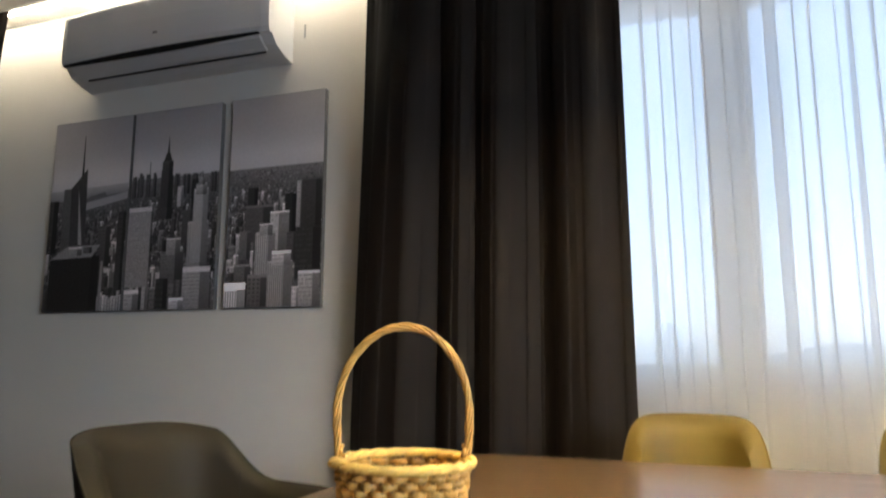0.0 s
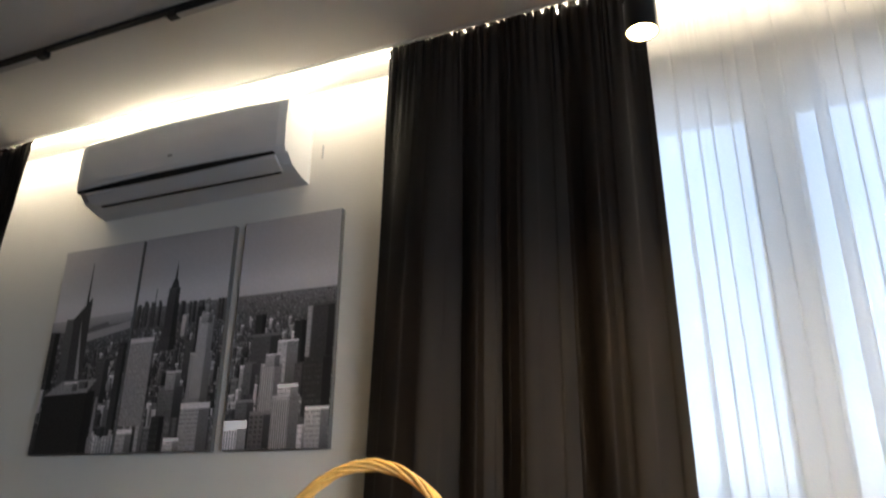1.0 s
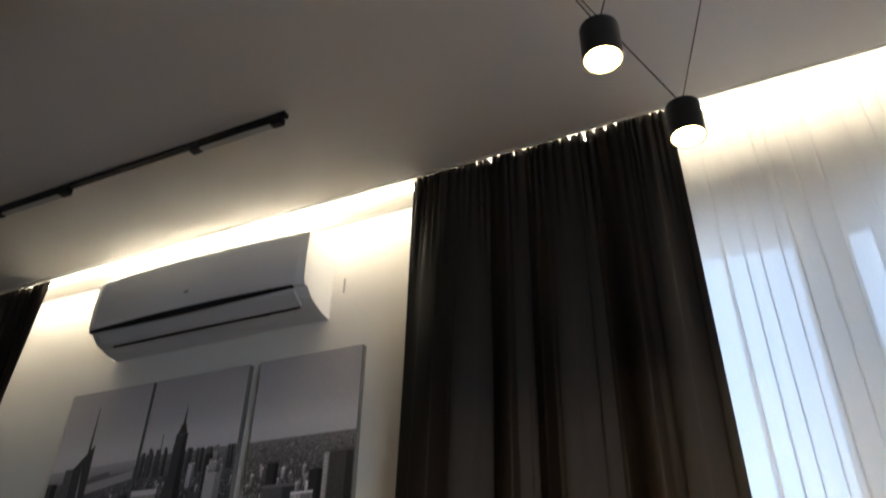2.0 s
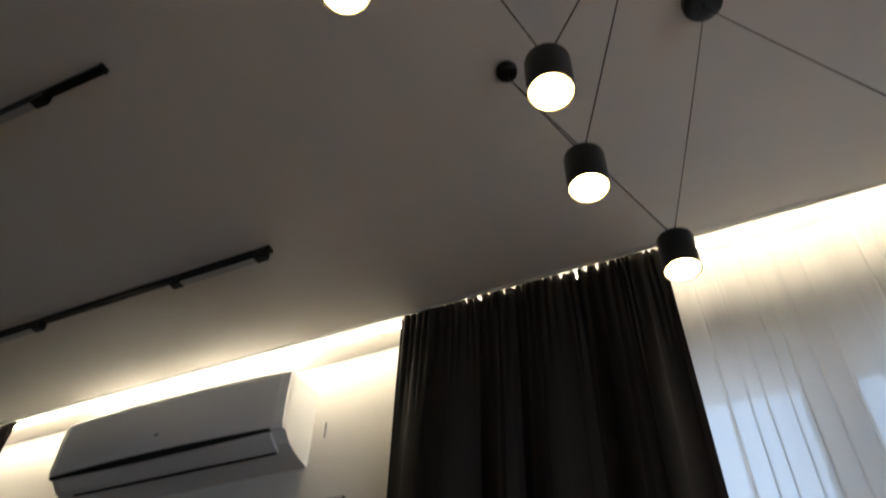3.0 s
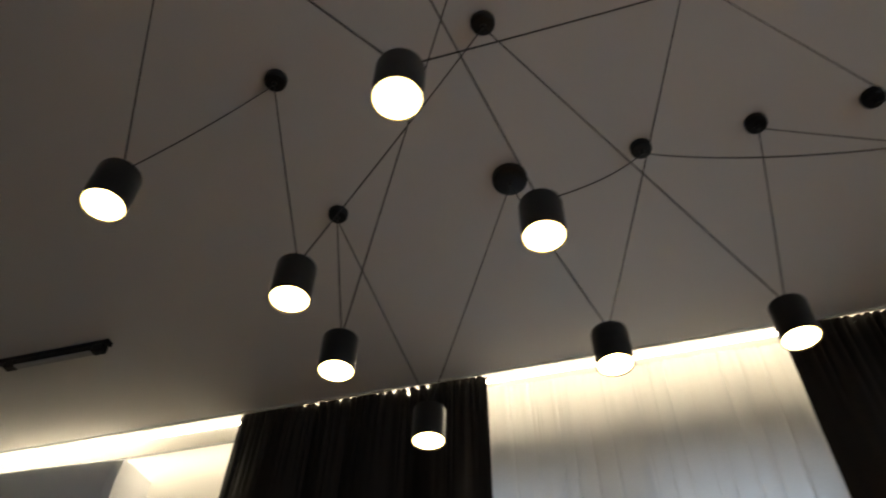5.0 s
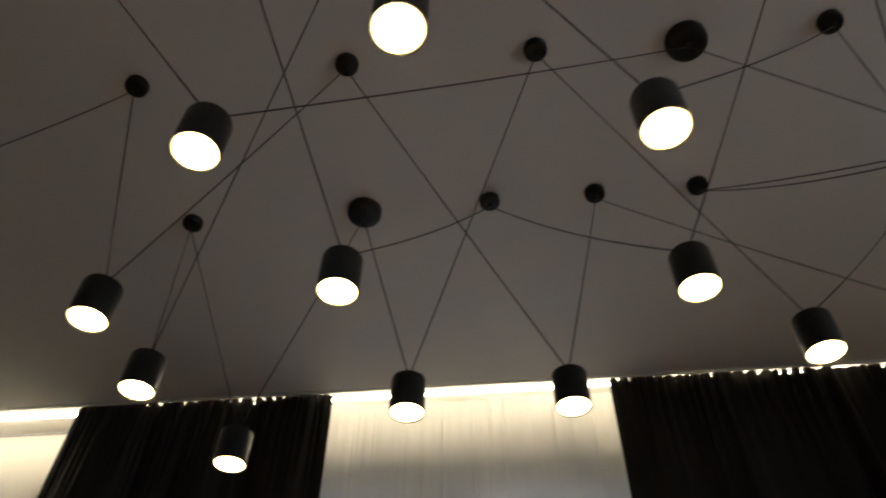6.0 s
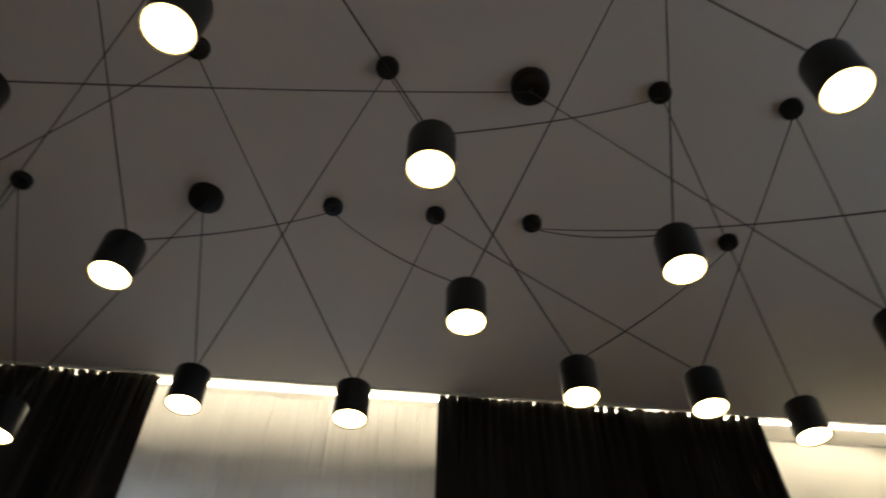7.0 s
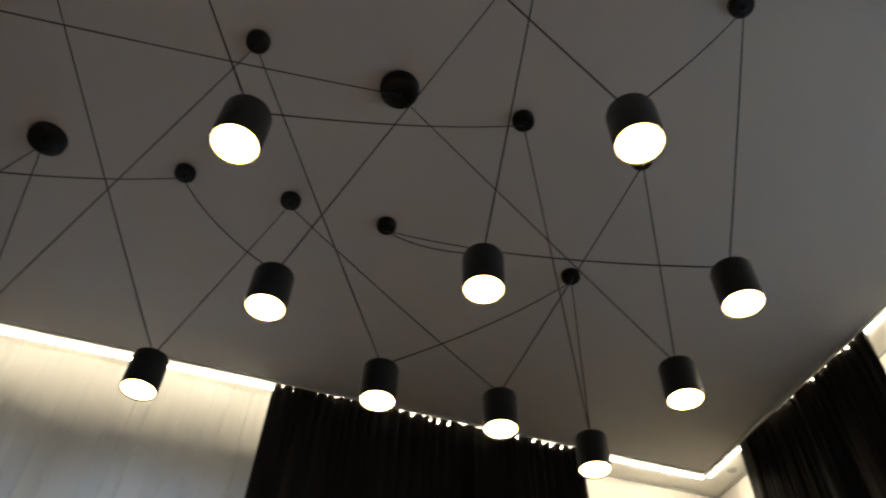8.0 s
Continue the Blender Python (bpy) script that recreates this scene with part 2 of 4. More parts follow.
# pale tone added to throw skylight up through the windows
M_GROUND = mat("pale_bounce_ground", (0.74, 0.77, 0.80), 0.9, spread=0.12, scale=0.1, fine=2, bump=0)


# ---- mesh helpers ----
def part(name, bm, material, parent=None, label="", smooth=False):
    me = bpy.data.meshes.new(name)
    bm.normal_update()
    bm.to_mesh(me)
    bm.free()
    if smooth:
        me.polygons.foreach_set("use_smooth", [True] * len(me.polygons))
    me.materials.append(material)
    ob = new(name, me)
    if parent is not None:
        ob.parent = parent
    if label:
        ob["label"] = label
    return ob


def add_box(bm, lo, hi, bevel=0.0):
    lo, hi = Vector(lo), Vector(hi)
    made = bmesh.ops.create_cube(bm, size=1, matrix=Matrix.Translation((lo + hi) / 2) @ Matrix.Diagonal((*(hi - lo), 1)))
    if bevel:
        edges = {e for v in made["verts"] for e in v.link_edges}
        bmesh.ops.bevel(bm, geom=list(edges), offset=bevel, segments=2, profile=0.5, affect="EDGES")


def box(lo, hi, bevel=0.0):
    bm = bmesh.new()
    add_box(bm, lo, hi, bevel)
    return bm


def add_tube(bm, pts, radius, sides=8, closed=False, caps=True):
    """A round rod along points; radius is a number or a function of the way along (0 to 1)."""
    pts = [Vector(p) for p in pts]
    n = len(pts)
    rings, up = [], None
    for i, p in enumerate(pts):
        a = pts[(i - 1) % n] if (closed or i) else p
        b = pts[(i + 1) % n] if (closed or i < n - 1) else p
        d = (b - a).normalized()
        if up is None:
            up = d.orthogonal().normalized()
        up = (up - d * up.dot(d)).normalized()
        side = d.cross(up)
        r = radius(i / (n - 1)) if callable(radius) else radius
        rings.append([bm.verts.new(p + r * (math.cos(t) * up + math.sin(t) * side)) for t in (2 * math.pi * k / sides for k in range(sides))])
    for i in range(n if closed else n - 1):
        a, b = rings[i], rings[(i + 1) % n]
        for k in range(sides):
            bm.faces.new((a[k], a[(k + 1) % sides], b[(k + 1) % sides], b[k]))
    if caps and not closed:
        bm.faces.new(rings[0][::-1])
        bm.faces.new(rings[-1])


def add_lathe(bm, profile, steps=40, centre=(0, 0, 0), close=True):
    """A turned body from (radius, height) pairs; ends of zero radius are points."""
    c = Vector(centre)
    rings = []
    for r, z in profile:
        if r < 1e-6:
            rings.append([bm.verts.new(c + Vector((0, 0, z)))])
        else:
            rings.append([bm.verts.new(c + Vector((r * math.cos(2 * math.pi * k / steps), r * math.sin(2 * math.pi * k / steps), z))) for k in range(steps)])
    for a, b in zip(rings, rings[1:]):
        for k in range(steps):
            l = (k + 1) % steps
            if len(a) == 1 and len(b) > 1:
                bm.faces.new((a[0], b[l], b[k]))
            elif len(b) == 1 and len(a) > 1:
                bm.faces.new((a[k], a[l], b[0]))
            elif len(a) > 1:
                bm.faces.new((a[k], a[l], b[l], b[k]))
    bmesh.ops.recalc_face_normals(bm, faces=bm.faces)


def sheet(bm, nu, nv, place):
    """A grid of faces through place(u, v), u and v from 0 to 1."""
    g = [[bm.verts.new(place(i / nu, j / nv)) for i in range(nu + 1)] for j in range(nv + 1)]
    for j in range(nv):
        for i in range(nu):
            bm.faces.new((g[j][i], g[j][i + 1], g[j + 1][i + 1], g[j + 1][i]))


def structure(ob, label, category):
    return tagged(ob, label, category, kind="structure")


# ---- the room ----
CEIL, SLAB, SLOT_Y, SLOT_X = 2.63, 2.70, 2.775, 2.915
WALL_Y, WALL_X, WEST, SOUTH = 3.0, 3.15, -4.3, -2.6
W1 = (-0.05, 1.43, 0.88, 2.475)
W2 = (-1.2, 1.95, 0.88, 2.475)
HEAD = 0.135
THICK = 0.32

structure(part("floor", box((WEST - 0.3, SOUTH - 0.3, -0.15), (WALL_X + 0.35, WALL_Y + 0.35, 0)), M_FLOOR), "brown oak laminate floor of the meeting room", "floor")


def wall_with_opening(axis, at, a0, a1, opening):
    """A wall whose inner face lies at `at`, running from a0 to a1, with one opening through it."""
    o0, o1, z0, z1 = opening
    bm = bmesh.new()
    for s0, s1, h0, h1 in ((a0, o0, 0, SLAB + 0.3), (o1, a1, 0, SLAB + 0.3), (o0, o1, 0, z0), (o0, o1, z1, SLAB + 0.3)):
        if axis == "y":
            add_box(bm, (s0, at, h0), (s1, at + THICK, h1))
        else:
            add_box(bm, (at, s0, h0), (at + THICK, s1, h1))
    bmesh.ops.remove_doubles(bm, verts=bm.verts, dist=0.0005)
    return bm


structure(part("wall_north", wall_with_opening("y", WALL_Y, WEST - 0.3, WALL_X + THICK, W1), M_WALL), "warm white papered wall with one window", "wall")
structure(part("wall_east", wall_with_opening("x", WALL_X, SOUTH - 0.3, WALL_Y, W2), M_WALL), "warm white papered wall with one window", "wall")
# both walls are out of view and only close the room and soak up light
structure(part("wall_west", box((WEST - 0.3, SOUTH - 0.3, 0), (WEST, WALL_Y, SLAB + 0.3)), M_UNSEEN), "plain unseen wall, dark to curb bounced light", "wall")
structure(part("wall_south", box((WEST, SOUTH - 0.3, 0), (WALL_X, SOUTH, SLAB + 0.3)), M_UNSEEN), "plain unseen wall, dark to curb bounced light", "wall")


def sunk(bm):
    """The upper ceiling hangs a little lower towards the west, down to x = -1.2."""
    bmesh.ops.bisect_plane(bm, geom=bm.verts[:] + bm.edges[:] + bm.faces[:], plane_co=(-1.2, 0, 0), plane_no=(1, 0, 0))
    for v in bm.verts:
        if v.co.z < SLAB + 0.05:
            v.co.z += 0.0115 * min(0.0, max(-1.2, v.co.x) - 2.7)
    return bm


structure(part("ceiling_slab", sunk(box((WEST, SOUTH, SLAB), (WALL_X, WALL_Y, SLAB + 0.25))), M_SLAB), "white upper ceiling above the light slot", "ceiling")


def skewed(bm):
    """The slot narrows a little towards the west: its edge does not run quite true to the wall."""
    for v in bm.verts:
        if v.co.y > SLOT_Y - 0.05:
            v.co.y -= 0.0085 * (v.co.x - 0.8)
    return bm


structure(part("ceiling", skewed(box((WEST, SOUTH, CEIL), (SLOT_X, SLOT_Y, CEIL + 0.035))), M_CEIL), "matt white lowered ceiling with a lit slot along its edge", "ceiling")


def edge_profile():
    """Slim white edge of the lowered ceiling, two stepped lips along the slot."""
    bm = bmesh.new()
    for a, b in ((0.0, 0.012), (0.015, 0.028)):
        for east in (False, True):
            ends = ((WEST, SLOT_X + b), (WEST, SLOT_X + a)) if not east else ((SOUTH, SLOT_Y + b - 0.0005), (SOUTH, SLOT_Y + a - 0.0005))
            ring = []
            for end in (0, 1):
                sec = []
                for d, z in ((a, CEIL - 0.001), (b, CEIL + 0.004), (b, CEIL + 0.03), (a, CEIL + 0.03)):
                    along = ends[1 if d == a else 0][end]
                    sec.append(bm.verts.new((SLOT_X + d, along, z) if east else (along, SLOT_Y + d, z)))
                ring.append(sec)
            for k in range(4):
                bm.faces.new((ring[0][k], ring[0][(k + 1) % 4], ring[1][(k + 1) % 4], ring[1][k]))
            bm.faces.new(ring[0][::-1])
            bm.faces.new(ring[1])
    bmesh.ops.recalc_face_normals(bm, faces=bm.faces)
    return bm


structure(part("ceiling_trim", skewed(edge_profile()), M_EDGE), "slim translucent white edge profile along the ceiling slot", "trim")
# grey strips stand in for the shaded line between wall and upper ceiling
structure(part("slot_trim", sunk(box((WEST, WALL_Y - 0.006, SLAB - 0.008), (WALL_X, WALL_Y, SLAB - 0.002))), M_DIFF), "thin grey strip drawn as the shadow line at the wall top", "trim")
structure(part("slot_trim", sunk(box((WALL_X - 0.006, SOUTH, SLAB - 0.008), (WALL_X, WALL_Y - 0.007, SLAB - 0.002))), M_DIFF), "thin grey strip drawn as the shadow line at the wall top", "trim")


def led_strip(east):
    """Strip under the upper ceiling, between the heavy curtains and the voile."""
    ob = tagged(new("led_strip"), "glowing warm white light strip hidden in the ceiling slot", "light strip", "slot light strips")

    def bar(z0, z1):
        if east:
            return sunk(box((SLOT_X + 0.102, SOUTH + 0.02, z0), (SLOT_X + 0.114, SLOT_Y + 0.09, z1)))
        return sunk(box((WEST + 0.02, SLOT_Y + 0.102, z0), (SLOT_X + 0.09, SLOT_Y + 0.114, z1)))

    part("carrier", bar(SLAB - 0.006, SLAB), M_TRIM, ob)
    part("diffuser", bar(SLAB - 0.012, SLAB - 0.006), M_LED, ob, "glowing warm diffuser")
    return ob


led_strip(False)
led_strip(True)


def window(name, opening, east):
    """A two-leaf white window set back in its wall, with a board below it."""
    o0, o1, z0, z1 = opening
    ob = structure(new(name), "white plastic two-leaf window behind sheer curtains", "window")
    ob.matrix_world = Matrix.Translation((WALL_X, 0, 0)) @ Matrix.Rotation(-math.pi / 2, 4, "Z") if east else Matrix.Translation((0, WALL_Y, 0))
    s0, s1 = (-o1, -o0) if east else (o0, o1)
    mid, d0, d1 = (s0 + s1) / 2, 0.12, 0.18
    part("head_panel", box((s0, d0 + 0.005, z1 - HEAD), (s1, d1, z1), 0.004), M_PVC, ob, "plain white panel above the frame")
    z1 -= HEAD + 0.001
    bm = bmesh.new()
    for lo, hi in (((s0, d0, z0), (s0 + 0.05, d1, z1)), ((s1 - 0.05, d0, z0), (s1, d1, z1)), ((s0 + 0.05, d0, z0), (s1 - 0.05, d1, z0 + 0.05)),
                   ((s0 + 0.05, d0, z1 - 0.05), (s1 - 0.05, d1, z1)), ((mid - 0.03, d0, z0 + 0.05), (mid + 0.03, d1, z1 - 0.05))):
        add_box(bm, lo, hi, 0.004)
    part("window_frame", bm, M_PVC, ob)
    for a, b in ((s0 + 0.052, mid - 0.032), (mid + 0.032, s1 - 0.052)):
        bm = bmesh.new()
        e = 0.045
        for lo, hi in (((a, d0 - 0.015, z0 + 0.053), (a + e, d1 - 0.02, z1 - 0.053)), ((b - e, d0 - 0.015, z0 + 0.053), (b, d1 - 0.02, z1 - 0.053)),
                       ((a + e, d0 - 0.015, z0 + 0.053), (b - e, d1 - 0.02, z0 + 0.053 + e)), ((a + e, d0 - 0.015, z1 - 0.053 - e), (b - e, d1 - 0.02, z1 - 0.053))):
            add_box(bm, lo, hi, 0.003)
        leaf = part("sash", bm, M_PVC, ob)
        pane = part("pane", box((a + e - 0.004, d0 + 0.01, z0 + 0.05 + e), (b - e + 0.004, d0 + 0.016, z1 - 0.05 - e)), M_GLASS, leaf)
        pane.visible_shadow = False
    part("window_sill", box((s0 - 0.06, -0.015, z0 - 0.045), (s1 + 0.06, d0, z0 - 0.002), 0.006), M_PVC, ob)
    return ob


window("window_1", W1, False)
window("window_2", W2, True)


# ---- curtains ----
def smooth(f):
    f = min(1.0, max(0.0, f))
    return f * f * (3 - 2 * f)


def panels(seed, count):
    """Fold lines of a heavy curtain, turn by turn in front and behind: (place, depth) along 0 to 1."""
    rng = random.Random(seed)
    widths = [rng.choice((0.35, 0.6, 1.0, 1.5, 2.0)) * rng.uniform(0.8, 1.2) for _ in range(count)]
    total, at, made = sum(widths), 0.0, [(0.0, 0.3)]
    for i, w in enumerate(widths):
        at += w
        made.append((at / total, (-1 if i % 2 == 0 else 1) * rng.uniform(0.45, 1.0)))
    return made


def pleats(seed, mean):
    """Small uneven gathers at the head of a curtain: a phase and a depth along 0 to 1."""
    rng = random.Random(seed)
    knots, x = [0.0], 0.0
    while x < 1:
        x += mean * rng.uniform(0.55, 1.6)
        knots.append(x)
    depth = [rng.uniform(0.15, 1.0) for _ in knots]

    def at(u):
        for i in range(len(knots) - 1):
            if u <= knots[i + 1]:
                f = (u - knots[i]) / (knots[i + 1] - knots[i])
                return 2 * math.pi * (i + f), depth[i] * (1 - smooth(f)) + depth[i + 1] * smooth(f), i
        return 0.0, 0.0, 0

    return at


def heavy_drape(bm, width_top, width_low, shift_low, top, low, seed, stretches, loose, nu=480, nv=80):
    """Blackout cloth in its own plane: x along the rail from 0, y the depth of the folds, negative towards the room. loose: share of sagging loops at the head."""
    rng = random.Random(seed)
    head = pleats(seed + 7, 0.027)
    drift = [(rng.uniform(-0.012, 0.012), rng.uniform(0, 6.28)) for _ in stretches]
    drift[0] = drift[-1] = (0.0, 0.0)
    droop = {i: rng.random() for i in range(80)}

    def place(u, v):
        fall = 1 - v
        # broad stretches slant back and forth between the fold lines, sharp behind and rounded in front
        knots = [p[0] + d[0] * math.sin(1.6 * fall + d[1]) * fall for p, d in zip(stretches, drift)]
        y = stretches[-1][1]
        for i in range(len(knots) - 1):
            if u <= knots[i + 1]:
                f = max(0.0, (u - knots[i]) / (knots[i + 1] - knots[i]))
                a, b = stretches[i][1], stretches[i + 1][1]
                g = 0.75 * f + 0.25 * smooth(f)
                g += (0.16 if a < b else -0.16) * -math.sin(math.pi * f) * 0.6
                y = a + (b - a) * g
                break
        open_ = 0.3 + 0.7 * smooth(fall * 3.0)
        ripple = math.sin(2 * math.pi * (8.3 * u + 0.35 * math.sin(5 * u + seed)) + 1.2 * fall)
        y = 0.046 * open_ * y + 0.006 * open_ * math.copysign(abs(ripple) ** 0.6, ripple) + 0.004 * math.sin(7 * u + 2.1 * fall + seed) * fall
        ph, dep, cell = head(u)
        gather = math.exp(-((fall / 0.06) ** 1.3))
        y += 0.019 * gather * dep * math.sin(ph) + 0.004 * math.exp(-fall * 9) * dep * math.sin(ph * 0.5 + seed)
        f = min(1.0, fall * 1.4)
        w = width_top + (width_low - width_top) * f
        x = shift_low * f + u * w
        x += 0.004 * gather * dep * math.cos(ph)
        # slack loops of the heading sink between the hooks
        z = low + (top - low) * v - 0.020 * gather * (droop[cell % 80] < loose) * max(0.0, math.sin(ph)) ** 1.5 * (0.5 + 0.5 * dep)
        return x, y, z

    sheet(bm, nu, nv, place)


def voile_drape(bm, width_top, width_low, shift_low, top, low, seed, mean, nv=36):
    """Thin cloth that lies flat between narrow pleats, where it doubles back over itself."""
    rng = random.Random(seed)
    at, folds = 0.0, []
    while True:
        at += mean * rng.choice((0.55, 0.8, 1.0, 1.0, 1.35, 1.8)) * rng.uniform(0.85, 1.15)
        if at > width_top - 0.02:
            break
        folds.append((at, rng.choice((0.002, 0.004, 0.007, 0.010, 0.014)) * rng.uniform(0.7, 1.3), rng.choice((-1, 1)), rng.uniform(0, 6.28), rng.uniform(-0.012, 0.012)))
    head = pleats(seed + 3, 0.016)
    rows = []
    for j in range(nv + 1):
        v = 1 - (1 - j / nv) ** 1.5
        z = low + (top - low) * v
        fall = 1 - v
        f = min(1.0, fall * 1.4)
        w = width_top + (width_low - width_top) * f
        line, last = [], 0.0
        for x, lap, way, ph, drift in folds + [(width_top, 0.0, 1, 0.0, 0.0)]:
            lap = lap * (0.8 + 0.2 * smooth(fall * 5)) * (0.75 + 0.35 * math.sin(3 * fall + ph))
            x = x + drift * fall
            n = 8
            for k in range(n):
                g = k / n
                line.append((last + (x + lap - last) * g, 0.004 * math.sin(math.pi * g) * way))
            if lap:
                line += [(x + lap, 0.001), (x + lap * 1.15, 0.0035), (x + lap * 0.6, 0.005), (x - lap * 0.6, 0.007), (x - lap * 1.15, 0.0085), (x - lap, 0.010), (x - lap * 0.4, 0.0095), (x + lap * 0.6, 0.006)]
                last = x + lap * 1.3
        line.append((width_top, 0.0))
        row = []
        for x, y in line:
            u = x / width_top
            ph, dep, _ = head(min(0.999, max(0.001, u)))
            y += 0.009 * math.exp(-fall * 16) * dep * math.sin(ph) + 0.010 * math.sin(9 * u + 1.3 * fall + seed) * (0.4 + fall)
            row.append(bm.verts.new((shift_low * f + u * w, y, z)))
        rows.append(row)
    for a, b in zip(rows, rows[1:]):
        for k in range(len(a) - 1):
            bm.faces.new((a[k], a[k + 1], b[k + 1], b[k]))


def hang(name, m, material, label, group, bm, hooks=0, width=0.0, top=0.0):
    ob = tagged(new(name), label, "curtain", group)
    ob.matrix_world = m
    cloth = part("cloth", bm, material, ob, smooth=True)
    if material is M_CURTAIN:
        sol = cloth.modifiers.new("thickness", "SOLIDIFY")
        sol.thickness, sol.offset = 0.0018, 0
    for i in range(hooks):
        x = width * (i + 0.5) / hooks
        bm = bmesh.new()
        add_tube(bm, [(x, 0.012, top - 0.02), (x, 0.016, top + 0.01), (x, 0.014, SLAB - 0.012)], 0.0016, 6)
        part("hook", bm, M_TRIM, ob)
    return ob


def blackout_curtain(m, label, width_top, width_low, shift_low, seed, stretches, hooks, loose=0.3):
    bm = bmesh.new()
    heavy_drape(bm, width_top, width_low, shift_low, 2.654, 0.03, seed, stretches, loose)
    return hang("blackout_curtain", m, M_CURTAIN, label, "dark curtains", bm, hooks, width_top, 2.654)


def sheer_curtain(m, label, width_top, width_low, shift_low, seed, mean):
    bm = bmesh.new()
    voile_drape(bm, width_top, width_low, shift_low, 2.668, 0.03, seed, mean)
    return hang("sheer_curtain", m, M_SHEER, label, "sheer curtains", bm)


blackout_curtain(pose(-0.585, 2.836, 0), "dark brown blackout curtain hanging in broad flat folds beside the window", 0.935, 1.0, -0.045, 3,
                 [(0, 0.5), (0.195, -0.9), (0.318, 0.8), (0.415, -0.5), (0.468, 0.5), (0.542, -1.0), (0.695, 0.85), (0.83, -0.8), (1, 0.3)], 12, loose=0.55)
blackout_curtain(pose(1.30, 2.824, 0), "dark brown blackout curtain hanging from the ceiling slot to the corner", 1.14, 1.2, 0.0, 11, panels(11, 11), 13)
blackout_curtain(pose(-3.705, 2.862, 0), "dark brown blackout curtain at the far end of the picture wall", 1.18, 1.12, 0.0, 23, panels(23, 11), 12)
blackout_curtain(pose(2.968, 2.60, 0, 0, 0, -90), "dark brown blackout curtain along the side wall", 0.68, 0.72, -0.03, 31, panels(31, 7), 7)
sheer_curtain(pose(0.318, 2.93, 0), "translucent white voile curtain with narrow folds across the window", 1.04, 1.012, 0.03, 5, 0.07)
sheer_curtain(pose(3.075, 1.97, 0, 0, 0, -90), "translucent white voile curtain over the side window", 1.0, 1.0, 0.0, 9, 0.05)


# ---- wall unit and pictures ----
def air_conditioner(x0, x1):
    ob = tagged(new("air_conditioner"), "white wall-mounted air conditioner with a dark air slit, above the pictures", "air conditioner")
    ob.matrix_world = pose((x0 + x1) / 2, WALL_Y, 2.225)
    half = (x1 - x0) / 2

    def shell(profile, w0, w1, nx=32, bow=0.018, thick_caps=True):
        """A moulding swept along x from (depth, height) pairs, bowed outwards in the middle."""
        bm = bmesh.new()
        rows = []
        for i in range(nx + 1):
            f = i / nx
            x = w0 + (w1 - w0) * f
            e = 1 - (x / half) ** 2
            end = max(0.0, 1 - (half - abs(x)) / 0.02)
            rows.append([bm.verts.new((x, -d - (bow * e - 0.006 * end * end) * min(1, d / 0.15), z)) for d, z in profile])
        for a, b in zip(rows, rows[1:]):
            for k in range(len(profile) - 1):
                bm.faces.new((a[k], a[k + 1], b[k + 1], b[k]))
        bm.faces.new(rows[0])
        bm.faces.new(rows[-1][::-1])
        for a, b in zip(rows, rows[1:]):
            bm.faces.new((a[-1], a[0], b[0], b[-1]))
        bmesh.ops.recalc_face_normals(bm, faces=bm.faces)
        return bm

    body = part("body", shell([(0.0, 0.30), (0.14, 0.302), (0.168, 0.296), (0.174, 0.20), (0.168, 0.075), (0.13, 0.035), (0.09, 0.02), (0.05, 0.008), (0.0, 0.0)], -half, half), M_AC, ob)
    part("front_panel", shell([(0.166, 0.303), (0.178, 0.302), (0.188, 0.290), (0.192, 0.20), (0.189, 0.09), (0.181, 0.069), (0.168, 0.069), (0.166, 0.2)], -half, half, bow=0.022), M_AC, ob, "smooth white front panel")

    # the air slit is a lens-shaped dark gap between panel and flap
    bm = bmesh.new()
    up, low = [], []
    for i in range(41):
        f = i / 40
        x = (-half + 0.012) + (2 * half - 0.06) * f
        open_ = math.sin(math.pi * min(1.0, f * 1.02)) ** 0.8
        d = 0.172 + 0.02 * (1 - (x / half) ** 2)
        up.append(bm.verts.new((x, -d - 0.012, 0.069 + 0.002 * open_)))
        low.append(bm.verts.new((x, -d + 0.003, 0.067 - 0.018 * open_)))
    for i in range(40):
        bm.faces.new((up[i], low[i], low[i + 1], up[i + 1]))
    gap = part("air_slit", bm, M_DARK, ob, "dark lens-shaped air slit")
    sol = gap.modifiers.new("thickness", "SOLIDIFY")
    sol.thickness, sol.offset = 0.004, 0
    flap = part("flap", shell([(0.172, 0.060), (0.166, 0.050), (0.13, 0.025), (0.112, 0.017), (0.108, 0.023), (0.13, 0.04), (0.165, 0.064)], -half + 0.05, half - 0.05, bow=0.016), M_AC, ob, "white swinging air flap")
    part("flap_gap", box((-half + 0.09, -0.111, 0.014), (half - 0.06, -0.104, 0.0185)), M_DARK, ob, "thin dark gap behind the flap")
    part("badge", box((-0.012, -0.2125, 0.128), (0.012, -0.2095, 0.14), 0.001), M_LOGO, ob, "small grey badge without lettering")
    for x in (-half * 0.55, -half * 0.1, half * 0.5):
        part("catch", box((x - 0.008, -0.056, 0.008), (x + 0.008, -0.044, 0.014), 0.001), M_AC, ob)
    return ob


air_conditioner(-2.105, -1.012)
cover = tagged(new("cable_cover"), "slim grey cable cover on the wall by the air conditioner", "cable cover")
cover.matrix_world = pose(-0.955, WALL_Y, 2.36)
part("strip", box((-0.003, -0.006, -0.03), (0.003, 0, 0.03), 0.001), M_DIFF, cover)


